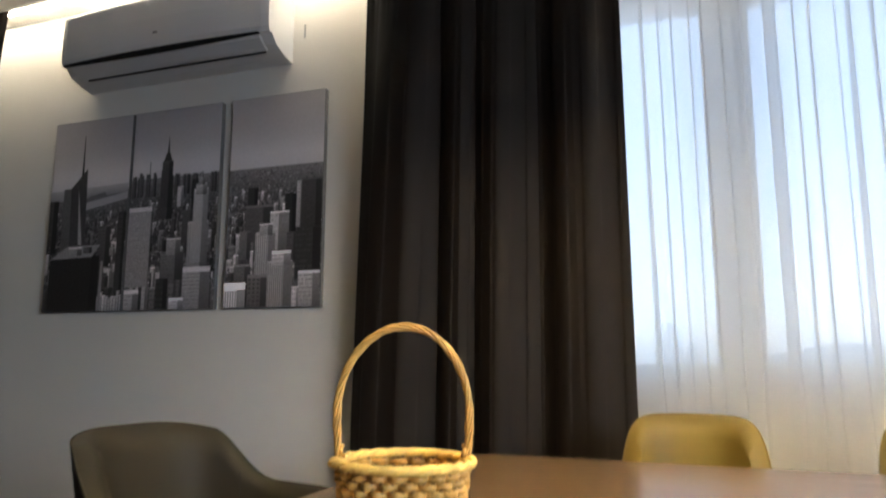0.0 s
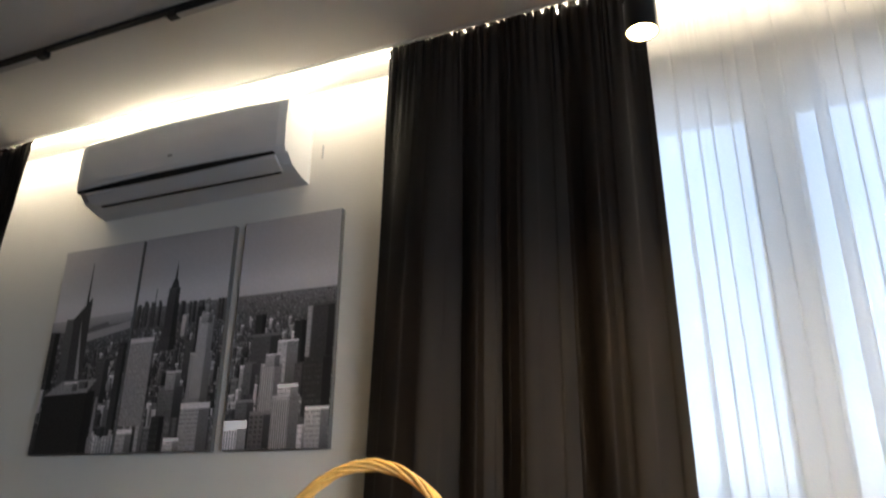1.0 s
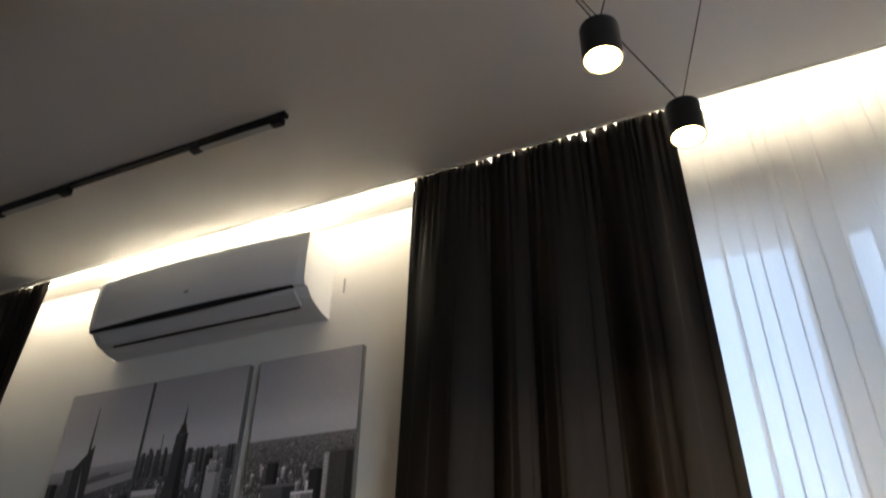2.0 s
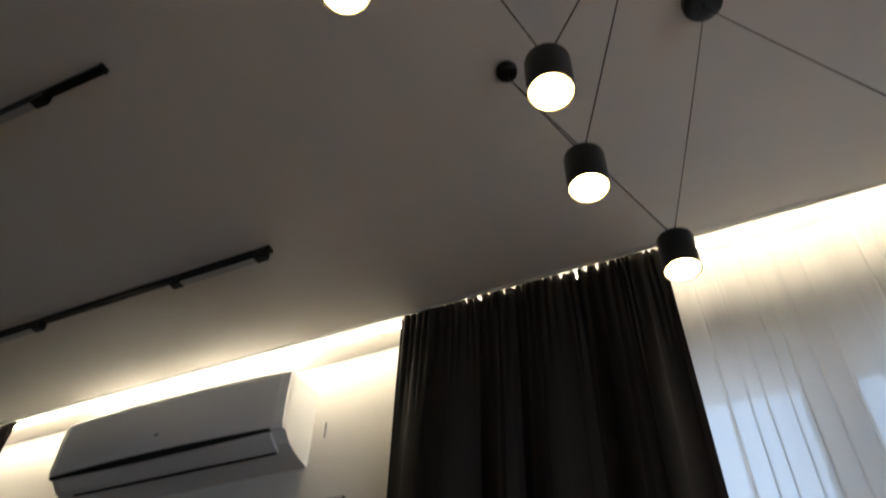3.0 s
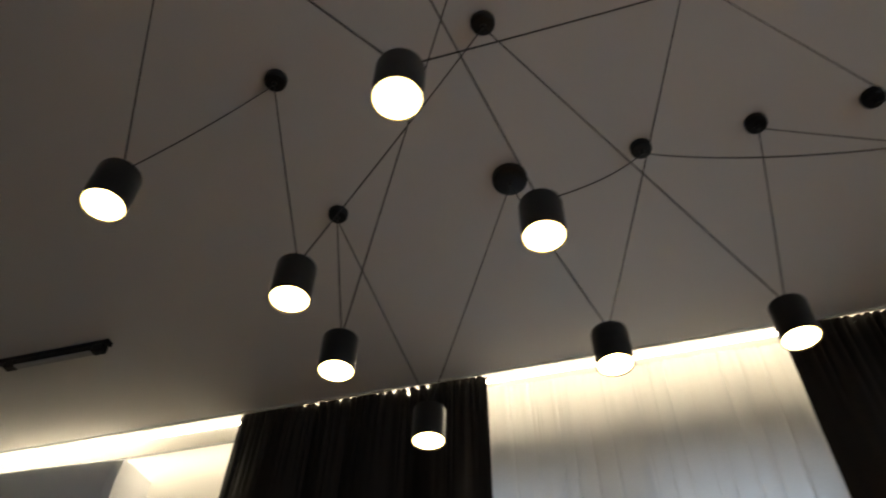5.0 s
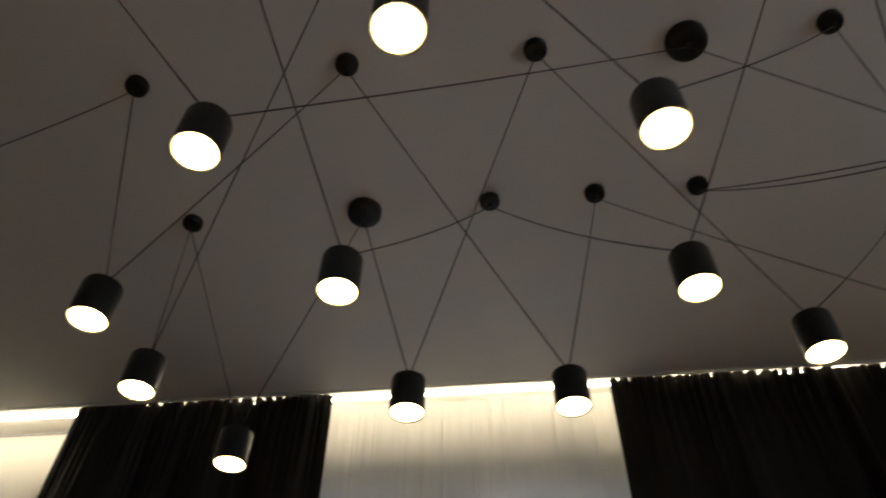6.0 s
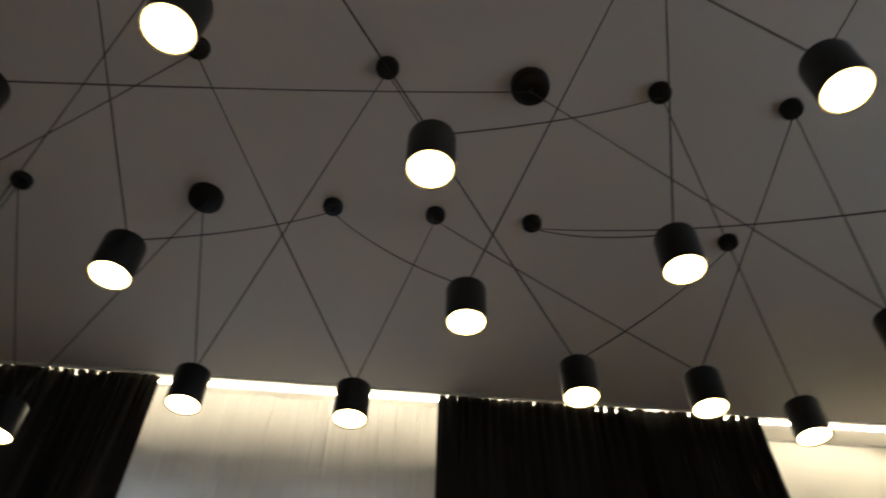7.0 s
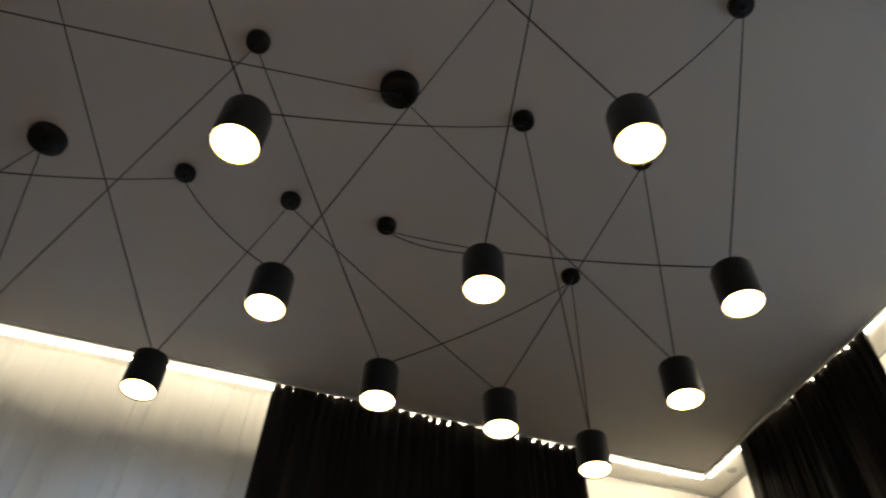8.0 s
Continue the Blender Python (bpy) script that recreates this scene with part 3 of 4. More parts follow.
class Print:
    """Gathers grey rectangles and slopes of a printed picture, each a hair above the last."""

    def __init__(self, w, h, seed):
        self.w, self.h, self.rng, self.polys = w, h, random.Random(seed), []
        self.level, self.mottle = 0, 1.0

    def poly(self, pts, grey):
        clipped = [(min(1, max(0, u)), min(1, max(0, v))) for u, v in pts]
        self.polys.append((clipped, self.level, [(max(0.004, g), self.mottle) for g in (grey if isinstance(grey, tuple) else (grey,) * len(pts))]))

    def rect(self, u0, u1, v0, v1, grey):
        if u1 > 0 and u0 < 1 and v1 > 0 and v0 < 1:
            self.poly([(u0, v0), (u1, v0), (u1, v1), (u0, v1)], grey)

    def tower(self, u0, u1, v0, v1, grey, cols=5, rows=10, dark=0.5, side=0.36, cap=0.0, stripes=False):
        """A block seen from above: lit front, darker flank, roof line and rows of windows."""
        r = self.rng
        before, self.mottle = self.mottle, 0.5
        grey *= 1.5 if grey < 0.12 else 2.5
        self.level += 1
        low, high = grey * r.uniform(0.5, 0.75), grey * r.uniform(1.0, 1.25)
        self.rect(u0, u1, v0, v1, (low, low, high, high))
        us = u1 - (u1 - u0) * side
        self.level += 1
        self.rect(us, u1, v0, v1 - 0.004, (low * 0.3, low * 0.3, high * 0.4, high * 0.4))
        self.level += 1
        if cap:
            self.rect(u0, u1, v1 - cap, v1, grey * 1.7)
        self.level += 1
        du, dv = (us - u0) / cols, (v1 - cap - v0) / rows
        for i in range(cols):
            if stripes:
                self.rect(u0 + du * (i + 0.3), u0 + du * (i + 0.72), v0, v1 - cap - 0.01, grey * dark * 0.8)
                continue
            for j in range(rows):
                if r.random() < 0.9:
                    self.rect(u0 + du * (i + 0.22), u0 + du * (i + 0.78), v0 + dv * (j + 0.25), v0 + dv * (j + 0.75), grey * dark * r.uniform(0.7, 1.3))
        self.mottle = before

    def sky(self, horizon):
        """Overcast sky, palest in a soft band above the horizon."""
        n, self.mottle = 36, 0.0

        def tone(f):
            return 0.50 - 0.15 * f + 0.10 * math.exp(-((f - 0.22) / 0.2) ** 2)

        for j in range(n):
            f, g = j / n, (j + 1) / n
            v0, v1 = horizon - 0.03 + (1.03 - horizon) * f, horizon - 0.03 + (1.03 - horizon) * g
            self.rect(0, 1, v0, v1, (tone(f), tone(f), tone(g), tone(g)))
        self.mottle = 1.0

    def town(self, horizon, count, v_low=0.0):
        """Crowded blocks, small and hazy at the horizon, larger, darker and taller towards the front."""
        r = self.rng
        self.level += 1
        n = 30
        for j in range(n):
            f = j / n
            self.mottle = 1.0 - 0.8 * f ** 4
            self.rect(0, 1, f * horizon, (f + 1 / n) * horizon, 0.025 + 0.09 * f ** 3 + 0.18 * f ** 12)
        # far streets and roofs: a mosaic that grows coarser towards the front
        self.level += 1
        v = horizon - 0.004
        while v > 0.02:
            near = 1 - v / horizon
            dv = 0.005 + 0.017 * near
            u = -r.random() * 0.02
            self.mottle = 0.3 + 0.7 * min(1.0, near * 3)
            while u < 1:
                du = dv * r.uniform(0.6, 2.2)
                g = r.choice((0.02, 0.04, 0.07, 0.12, 0.2, 0.34)) * r.uniform(0.7, 1.3)
                haze = (1 - near) ** 4
                g = 0.75 * g * (1 - 0.7 * haze) + 0.13 * haze
                if r.random() < 0.8:
                    self.rect(u, u + du * 0.82, v - dv * r.uniform(0.6, 1.1), v - dv * 0.1, g)
                u += du
            v -= dv
        self.mottle = 1.0
        for d in sorted(r.random() ** 1.2 for _ in range(int(count * 1.5))):
            depth = 1 - d
            v = v_low + (horizon - 0.01) * depth
            s = 0.014 + 0.06 * (1 - depth)
            u = r.uniform(-0.05, 1.02)
            w, h = s * r.uniform(0.6, 1.4), s * r.uniform(0.7, 2.3) * (0.4 + 0.6 * (1 - depth))
            h = max(0.004, min(h, horizon + 0.01 - v))
            g = r.choice((0.018, 0.03, 0.05, 0.08, 0.12, 0.17)) * r.uniform(0.7, 1.3)
            haze = depth ** 5
            g = g * (1 - 0.7 * haze) + 0.14 * haze
            self.level += 1
            if s < 0.024:
                self.rect(u, u + w, v - h * 0.3, v + h, g)
                self.rect(u, u + w, v + h, v + h + 0.003, g * 1.8)
                continue
            self.tower(u, u + w, v - h * 0.6, v + h, g, cols=r.randint(2, 4), rows=r.randint(5, 10), dark=r.choice((0.35, 0.5, 1.6)), cap=0.005, side=r.choice((0.2, 0.35, 0.5)), stripes=r.random() < 0.3)
            if r.random() < 0.45:
                # a set-back storey or a roof house
                k = r.uniform(0.15, 0.3)
                self.level += 1
                self.rect(u + w * k, u + w * (1 - k), v + h, v + h + s * r.uniform(0.15, 0.5), g * r.uniform(0.9, 1.7))

    def mesh(self, name, depth):
        order = sorted({lv for _, lv, _ in self.polys})
        rank = {lv: i for i, lv in enumerate(order)}
        step = min(0.00002, 0.004 / max(1, len(order)))
        verts, faces, inks = [], [], []
        for pts, lv, g in self.polys:
            y = -depth - 0.0004 - rank[lv] * step
            k = len(verts)
            verts += [((u - 0.5) * self.w, y, v * self.h) for u, v in pts]
            faces.append(tuple(range(k, k + len(pts))))
            inks += g
        me = bpy.data.meshes.new(name)
        me.from_pydata(verts, [], faces)
        at = me.color_attributes.new("ink", "FLOAT_COLOR", "POINT")
        at.data.foreach_set("color", [c for g, k in inks for c in (g * 1.42, g * 1.32, g * 1.37, k)])
        return me


def canvas(u0, u1, label, draw, seed):
    w, h, d = u1 - u0, 0.893, 0.024
    ob = tagged(new("canvas_picture"), label, "picture", "three-part city picture")
    ob.matrix_world = pose((u0 + u1) / 2, WALL_Y - 0.001, 1.193)
    part("stretched_canvas", box((-w / 2, -d, 0), (w / 2, 0, h), 0.003), M_CANVAS, ob, "plain grey canvas sides")
    p = Print(w - 0.006, h - 0.006, seed)
    draw(p)
    pic = new("print", p.mesh("print", d))
    pic.data.materials.append(M_PRINT)
    pic.parent, pic.location = ob, (0, 0, 0.003)
    pic["label"] = "black and white printed view over a city of towers"
    return ob


def draw_first(p):
    p.sky(0.63)
    p.town(0.62, 170)
    p.level += 1
    p.mottle = 0.15
    p.poly([(0, 0.57), (1, 0.60), (1, 0.645), (0, 0.63)], (0.24, 0.27, 0.42, 0.40))
    p.level += 1
    p.poly([(0.42, 0.515), (1, 0.565), (1, 0.60), (0.42, 0.555)], 0.36)
    p.level += 1
    p.poly([(0.5, 0.572), (0.74, 0.585), (0.72, 0.608), (0.52, 0.592)], 0.15)
    p.mottle = 1.0
    p.tower(0.18, 0.4, 0.32, 0.64, 0.075, cols=9, rows=26, dark=0.75, side=0.05)
    p.level += 1
    p.poly([(0.27, 0.64), (0.47, 0.74), (0.50, 0.30), (0.30, 0.30)], 0.05)
    p.level += 1
    p.poly([(0.37, 0.64), (0.46, 0.34), (0.41, 0.34)], 0.32)
    p.level += 1
    p.poly([(0.395, 0.70), (0.405, 0.92), (0.412, 0.92), (0.425, 0.71)], 0.03)
    p.tower(0.66, 0.82, 0.22, 0.43, 0.06, cols=5, rows=12, dark=0.6)
    p.tower(0.9, 1.0, 0.08, 0.5, 0.035, cols=3, rows=16, dark=0.6)
    p.tower(-0.05, 0.12, 0.3, 0.58, 0.028, cols=3, rows=12, dark=1.5)
    for i in range(9):
        p.tower(0.7 + 0.035 * i, 0.74 + 0.035 * i, 0.0, 0.06 + 0.05 * p.rng.random(), 0.12 + 0.2 * p.rng.random(), cols=2, rows=4, dark=0.4)
    p.level += 1
    p.rect(0.06, 0.70, 0.0, 0.28, 0.016)
    p.level += 1
    p.rect(0.6, 0.70, 0.0, 0.28, 0.010)
    p.level += 1
    p.poly([(0.06, 0.27), (0.60, 0.275), (0.70, 0.335), (0.28, 0.335)], 0.26)
    p.level += 1
    p.tower(0.30, 0.47, 0.285, 0.33, 0.14, cols=3, rows=2, dark=0.7, cap=0.01)
    p.tower(0.49, 0.6, 0.295, 0.335, 0.10, cols=2, rows=2, dark=0.6, cap=0.008)
    p.poly([(0.71, 0.0), (0.75, 0.0), (0.75, 0.25), (0.72, 0.25)], 0.22)


def draw_second(p):
    p.sky(0.66)
    p.town(0.655, 200)
    for i in range(28):
        u = p.rng.uniform(0, 1)
        p.tower(u, u + 0.03, 0.56, 0.66 + 0.05 * p.rng.random() * math.exp(-((u - 0.25) / 0.2) ** 2), 0.07 * p.rng.uniform(0.7, 1.4), cols=2, rows=5, dark=0.7)
    p.level += 1
    p.rect(0.215, 0.225, 0.66, 0.74, 0.1)
    p.tower(0.33, 0.50, 0.44, 0.56, 0.05, cols=6, rows=8, dark=0.7)
    p.tower(0.36, 0.485, 0.5, 0.735, 0.055, cols=6, rows=20, dark=0.65, stripes=True)
    p.level += 1
    p.poly([(0.375, 0.735), (0.47, 0.735), (0.445, 0.775), (0.40, 0.775)], 0.045)
    p.level += 1
    p.poly([(0.408, 0.77), (0.438, 0.77), (0.424, 0.87)], 0.03)
    p.tower(0.55, 0.62, 0.5, 0.6, 0.2, cols=3, rows=8, dark=0.75)
    p.tower(0.71, 0.8, 0.45, 0.63, 0.022, cols=3, rows=12, dark=1.4)
    p.tower(0.62, 0.76, 0.32, 0.48, 0.06, cols=5, rows=12, dark=0.6)
    p.tower(-0.02, 0.27, 0.11, 0.51, 0.135, cols=14, rows=30, dark=0.5, side=0.03, cap=0.022)
    p.tower(0.69, 0.92, 0.18, 0.42, 0.16, cols=7, rows=14, dark=0.45, stripes=True)
    p.tower(0.74, 0.90, 0.22, 0.58, 0.20, cols=6, rows=20, dark=0.4, stripes=True)
    p.tower(0.76, 0.88, 0.55, 0.605, 0.17, cols=5, rows=4, dark=0.45)
    p.tower(0.785, 0.855, 0.60, 0.64, 0.15, cols=4, rows=4, dark=0.5)
    p.tower(0.805, 0.835, 0.635, 0.665, 0.12, cols=2, rows=2, dark=0.5)
    p.tower(0.40, 0.66, 0.14, 0.28, 0.10, cols=8, rows=9, dark=0.55)
    p.tower(0.46, 0.62, 0.26, 0.345, 0.13, cols=6, rows=6, dark=0.5, cap=0.008)
    p.tower(0.66, 0.96, 0.0, 0.20, 0.14, cols=12, rows=10, dark=0.5, cap=0.025)
    p.tower(0.36, 0.5, -0.02, 0.15, 0.016, cols=4, rows=6, dark=1.6)
    p.tower(-0.02, 0.17, 0.0, 0.10, 0.16, cols=5, rows=4, dark=0.5, cap=0.02)
    p.tower(0.52, 0.68, 0.0, 0.055, 0.22, cols=6, rows=3, dark=0.35, cap=0.012)


def draw_third(p):
    p.sky(0.66)
    p.town(0.655, 260)
    p.level += 1
    for i in range(70):
        u, v = p.rng.random(), 0.575 + 0.075 * p.rng.random()
        p.rect(u, u + 0.03 * p.rng.random() + 0.006, v, v + 0.004, p.rng.choice((0.03, 0.16, 0.24)))
    p.tower(0.22, 0.33, 0.42, 0.56, 0.018, cols=5, rows=10, dark=1.6, stripes=True)
    p.tower(0.62, 0.74, 0.34, 0.52, 0.014, cols=5, rows=12, dark=1.5, stripes=True)
    p.tower(0.74, 0.80, 0.36, 0.575, 0.16, cols=2, rows=14, dark=0.6)
    p.tower(0.79, 1.02, 0.34, 0.585, 0.036, cols=9, rows=18, dark=0.6, cap=0.01)
    p.tower(0.20, 0.50, 0.3, 0.475, 0.06, cols=10, rows=14, dark=0.8, cap=0.012)
    p.tower(0.15, 0.27, 0.22, 0.355, 0.09, cols=4, rows=10, dark=0.8)
    p.tower(0.47, 0.67, 0.26, 0.44, 0.19, cols=2, rows=8, dark=0.9, side=0.55, cap=0.008)
    p.level += 1
    p.rect(0.585, 0.655, 0.385, 0.425, 0.2)
    p.tower(0.32, 0.53, 0.15, 0.345, 0.20, cols=6, rows=14, dark=0.4, stripes=True)
    p.tower(0.36, 0.50, 0.33, 0.385, 0.17, cols=5, rows=5, dark=0.5, cap=0.006)
    p.tower(0.65, 0.76, 0.2, 0.34, 0.05, cols=4, rows=8, dark=0.6)
    p.tower(0.74, 1.02, 0.12, 0.36, 0.022, cols=8, rows=10, dark=1.3)
    p.tower(0.10, 0.28, 0.12, 0.2, 0.09, cols=6, rows=5, dark=0.5, cap=0.01)
    p.tower(0.25, 0.47, 0.0, 0.15, 0.07, cols=3, rows=7, dark=0.4, cap=0.014)
    p.tower(0.46, 0.72, 0.0, 0.21, 0.15, cols=8, rows=12, dark=0.35, stripes=True)
    p.tower(0.50, 0.70, 0.19, 0.255, 0.24, cols=7, rows=3, dark=0.4, cap=0.012)
    p.tower(-0.02, 0.23, 0.0, 0.115, 0.32, cols=6, rows=5, dark=0.35, stripes=True, cap=0.03)
    p.tower(0.78, 1.01, 0.0, 0.16, 0.19, cols=8, rows=8, dark=0.4, cap=0.012)
    p.tower(0.72, 0.79, 0.0, 0.09, 0.26, cols=2, rows=4, dark=0.4)


canvas(-2.281, -1.818, "grey city canvas with a dark roof and a spired tower", draw_first, 41)
canvas(-1.808, -1.334, "grey city canvas with a tall stepped skyscraper and spire", draw_second, 42)
canvas(-1.285, -0.832, "grey city canvas with wide sky above pale towers", draw_third, 43)


# ---- track lights ----
def track_light(x_end, y, bars, length=2.9):
    ob = tagged(new("track_light"), "black ceiling track with slim unlit linear lamps", "track light", "ceiling tracks")
    ob.matrix_world = pose(x_end, y, CEIL)
    part("rail", box((-length, -0.012, -0.016), (0, 0.012, 0), 0.002), M_BLACK, ob)
    part("end_cap", box((-0.002, -0.0135, -0.018), (0.006, 0.0135, -0.001), 0.002), M_BLACK, ob)
    for a, b in bars:
        lamp = part("linear_lamp", box((b, -0.012, -0.036), (a, 0.012, -0.018), 0.003), M_BLACK, ob, "slim black linear lamp, switched off")
        part("diffuser", box((b + 0.03, -0.0105, -0.042), (a - 0.03, 0.0105, -0.0375), 0.001), M_DIFF, lamp, "grey unlit diffuser")
        for x in (a - 0.022, b + 0.022):
            part("adapter", box((x - 0.022, -0.014, -0.044), (x + 0.022, 0.014, -0.0165), 0.004), M_BLACK, lamp)
    return ob


track_light(-0.79, 2.32, [(-0.004, -0.385), (-0.97, -1.37), (-1.95, -2.35)])
track_light(-0.79, 1.59, [(-0.18, -0.57), (-1.2, -1.6)])


fitting = tagged(new("slot_fitting"), "small round white fitting in the ceiling slot by the corner", "ceiling fitting")
fitting.matrix_world = pose(3.085, 2.80, SLAB)
bm = bmesh.new()
add_lathe(bm, [(0, 0), (0.02, 0), (0.02, -0.004), (0.016, -0.008), (0, -0.009)], 24)
part("plate", bm, M_DIFF, fitting)


# ---- pendant web ----
LAMPS = dict(A=(0.140, 1.356), B=(0.324, 1.578), C=(0.321, 1.772), D=(0.414, 2.010), E=(0.587, 1.299), F=(0.717, 1.558), G=(0.779, 1.868), H=(1.071, 1.881),
             I=(1.247, 1.596), J=(1.167, 1.311), K=(1.465, 1.760), L=(1.692, 1.763), M=(1.911, 1.833), N=(1.545, 1.453), O=(1.635, 1.151), P=(0.866, 1.156),
             Q=(1.909, 1.347), R=(1.949, 1.575))
ROSES = dict(a1=(0.134, 2.005), a2=(0.608, 2.008), a3=(0.943, 2.001), a4=(1.216, 1.999), a5=(1.477, 1.997), a6=(2.021, 2.002),
             b1=(0.143, 1.586), b2=(0.642, 1.577), b3=(1.068, 1.580), b4=(1.398, 1.590), b5=(1.700, 1.574), b6=(2.017, 1.582),
             c1=(0.125, 1.163), c2=(0.484, 1.163), c3=(0.795, 1.163), c4=(1.225, 1.163), c5=(1.575, 1.163), c6=(2.024, 1.165))
LINKS = dict(A="b1 c1", B="b1 b2", C="a1 c3", D="a1 a2", E="c1 b4", F="c2 a3", G="a2 b3", H="b2 a4", I="a3 c5", J="c3 b5", K="b3 a6", L="a4 b6",
             M="b5 a6", N="c5 a5", O="c4 c6", P="c2 c4", Q="a5 c6", R="b4 b6")
SLACK = {"F a3": 0.02, "I a3": 0.026, "N a5": 0.02, "Q a5": 0.03, "E b4": 0.010, "J b5": 0.019, "K a6": 0.02, "A b1": 0.014, "B b2": 0.008, "L a4": 0.008, "O c6": 0.012}
WIDE_ROSES = ("a2", "b4", "c3")
DROPS = dict(A=0.013, B=-0.007, C=0.004, E=0.004, H=0.005, J=-0.007, M=0.008, N=0.005, P=-0.008)
LAMP_Z, LAMP_H, LAMP_R = 1.877, 0.072, 0.0318


def rose(radius, height):
    """Ceiling rose: a low black drum with a domed lower face."""
    ob = tagged(new("ceiling_rose"), "", "ceiling rose", "black ceiling roses of the pendant web")
    bm = bmesh.new()
    r = radius
    add_lathe(bm, [(0, 0), (r, 0), (r, -height * 0.55), (r * 0.96, -height * 0.8), (r * 0.84, -height * 0.95), (r * 0.5, -height), (0, -height)], 36)
    part("drum", bm, M_BLACK, ob, smooth=True)
    bm = bmesh.new()
    add_lathe(bm, [(0, -height * 0.99), (0.006, -height), (0.006, -height - 0.006), (0.003, -height - 0.009), (0, -height - 0.009)], 14)
    part("cable_gland", bm, M_BLACK, ob)
    return ob


def pendant():
    ob = tagged(new("pendant_lamp"), "lit black cylindrical pendant lamp hanging from two thin cables", "pendant lamp", "pendant lamps over the table")
    bm = bmesh.new()
    r, h = LAMP_R, LAMP_H
    add_lathe(bm, [(0, h), (r - 0.004, h), (r - 0.001, h - 0.0015), (r, h - 0.005), (r, 0.0), (r - 0.0012, -0.0008), (r - 0.002, 0.0), (r - 0.002, 0.006), (0, 0.0065)], 48)
    part("housing", bm, M_BLACK, ob, "satin black metal cylinder", smooth=True)
    bm = bmesh.new()
    add_lathe(bm, [(0, 0.0012), (r - 0.004, 0.0012), (r - 0.0022, 0.002), (r - 0.0022, 0.005), (0, 0.0055)], 48)
    part("diffuser", bm, M_LAMP, ob, "round glowing warm white diffuser")
    bm = bmesh.new()
    add_lathe(bm, [(0, h - 0.001), (0.007, h - 0.001), (0.006, h + 0.006), (0.0025, h + 0.009), (0, h + 0.009)], 16)
    part("cable_gland", bm, M_BLACK, ob)
    return ob


def mark_sharp(ob, degrees=35):
    for o in ob.children_recursive:
        if o.type == "MESH":
            o.data.set_sharp_from_angle(angle=radians(degrees))


small_rose, wide_rose, lamp0 = rose(0.0265, 0.021), rose(0.0455, 0.027), pendant()
small_rose["label"] = "small round black ceiling rose with thin cables"
wide_rose["label"] = "wide round black ceiling rose with thin cables"
for o in (small_rose, wide_rose, lamp0):
    mark_sharp(o)
first = {}
for key, (x, y) in ROSES.items():
    kind = wide_rose if key in WIDE_ROSES else small_rose
    if kind in first:
        copy_thing(kind, pose(x, y, CEIL))
    else:
        first[kind] = True
        kind.matrix_world = pose(x, y, CEIL)
for i, (key, (x, y)) in enumerate(LAMPS.items()):
    m = pose(x, y, LAMP_Z + DROPS.get(key, 0), 0, 0, 37 * i)
    if i == 0:
        lamp0.matrix_world = m
    else:
        copy_thing(lamp0, m)
for key, ends in LINKS.items():
    for end in ends.split():
        a, b = LAMPS[key], ROSES[end]
        p, q = Vector((*a, LAMP_Z + DROPS.get(key, 0) + LAMP_H + 0.007)), Vector((*b, CEIL - (0.034 if end in WIDE_ROSES else 0.028)))
        sag = SLACK.get(key + " " + end, 0.003)
        bm = bmesh.new()
        add_tube(bm, [p.lerp(q, s / 16) - Vector((0, 0, sag * 4 * (s / 16) * (1 - s / 16))) for s in range(17)], 0.0013, 6)
        ob = part("lamp_cable", bm, M_CABLE, smooth=True)
        tagged(ob, "slack thin black cable between lamp and ceiling rose" if sag > 0.01 else "taut thin black cable between lamp and ceiling rose", "cable", "cables of the pendant web")


# ---- table, chairs, basket ----
TABLE_Z = 0.76


def meeting_table(x0, x1, y0, y1):
    ob = tagged(new("meeting_table"), "long brown wooden meeting table with a softly glossy top", "table")
    ob.matrix_world = pose((x0 + x1) / 2, (y0 + y1) / 2, 0)
    w, d = (x1 - x0) / 2, (y1 - y0) / 2
    part("tabletop", box((-w, -d, TABLE_Z - 0.036), (w, d, TABLE_Z), 0.003), M_TABLE, ob)
    part("apron", box((-w + 0.12, -d + 0.12, TABLE_Z - 0.1), (w - 0.12, d - 0.12, TABLE_Z - 0.0365)), M_BLACK, ob)
    for sx in (-1, 1):
        for sy in (-1, 1):
            x, y = sx * (w - 0.16), sy * (d - 0.16)
            part("leg", box((x - 0.03, y - 0.03, 0), (x + 0.03, y + 0.03, TABLE_Z - 0.101), 0.004), M_BLACK, ob)
    return ob


meeting_table(-0.10, 2.30, 0.98, 2.30)


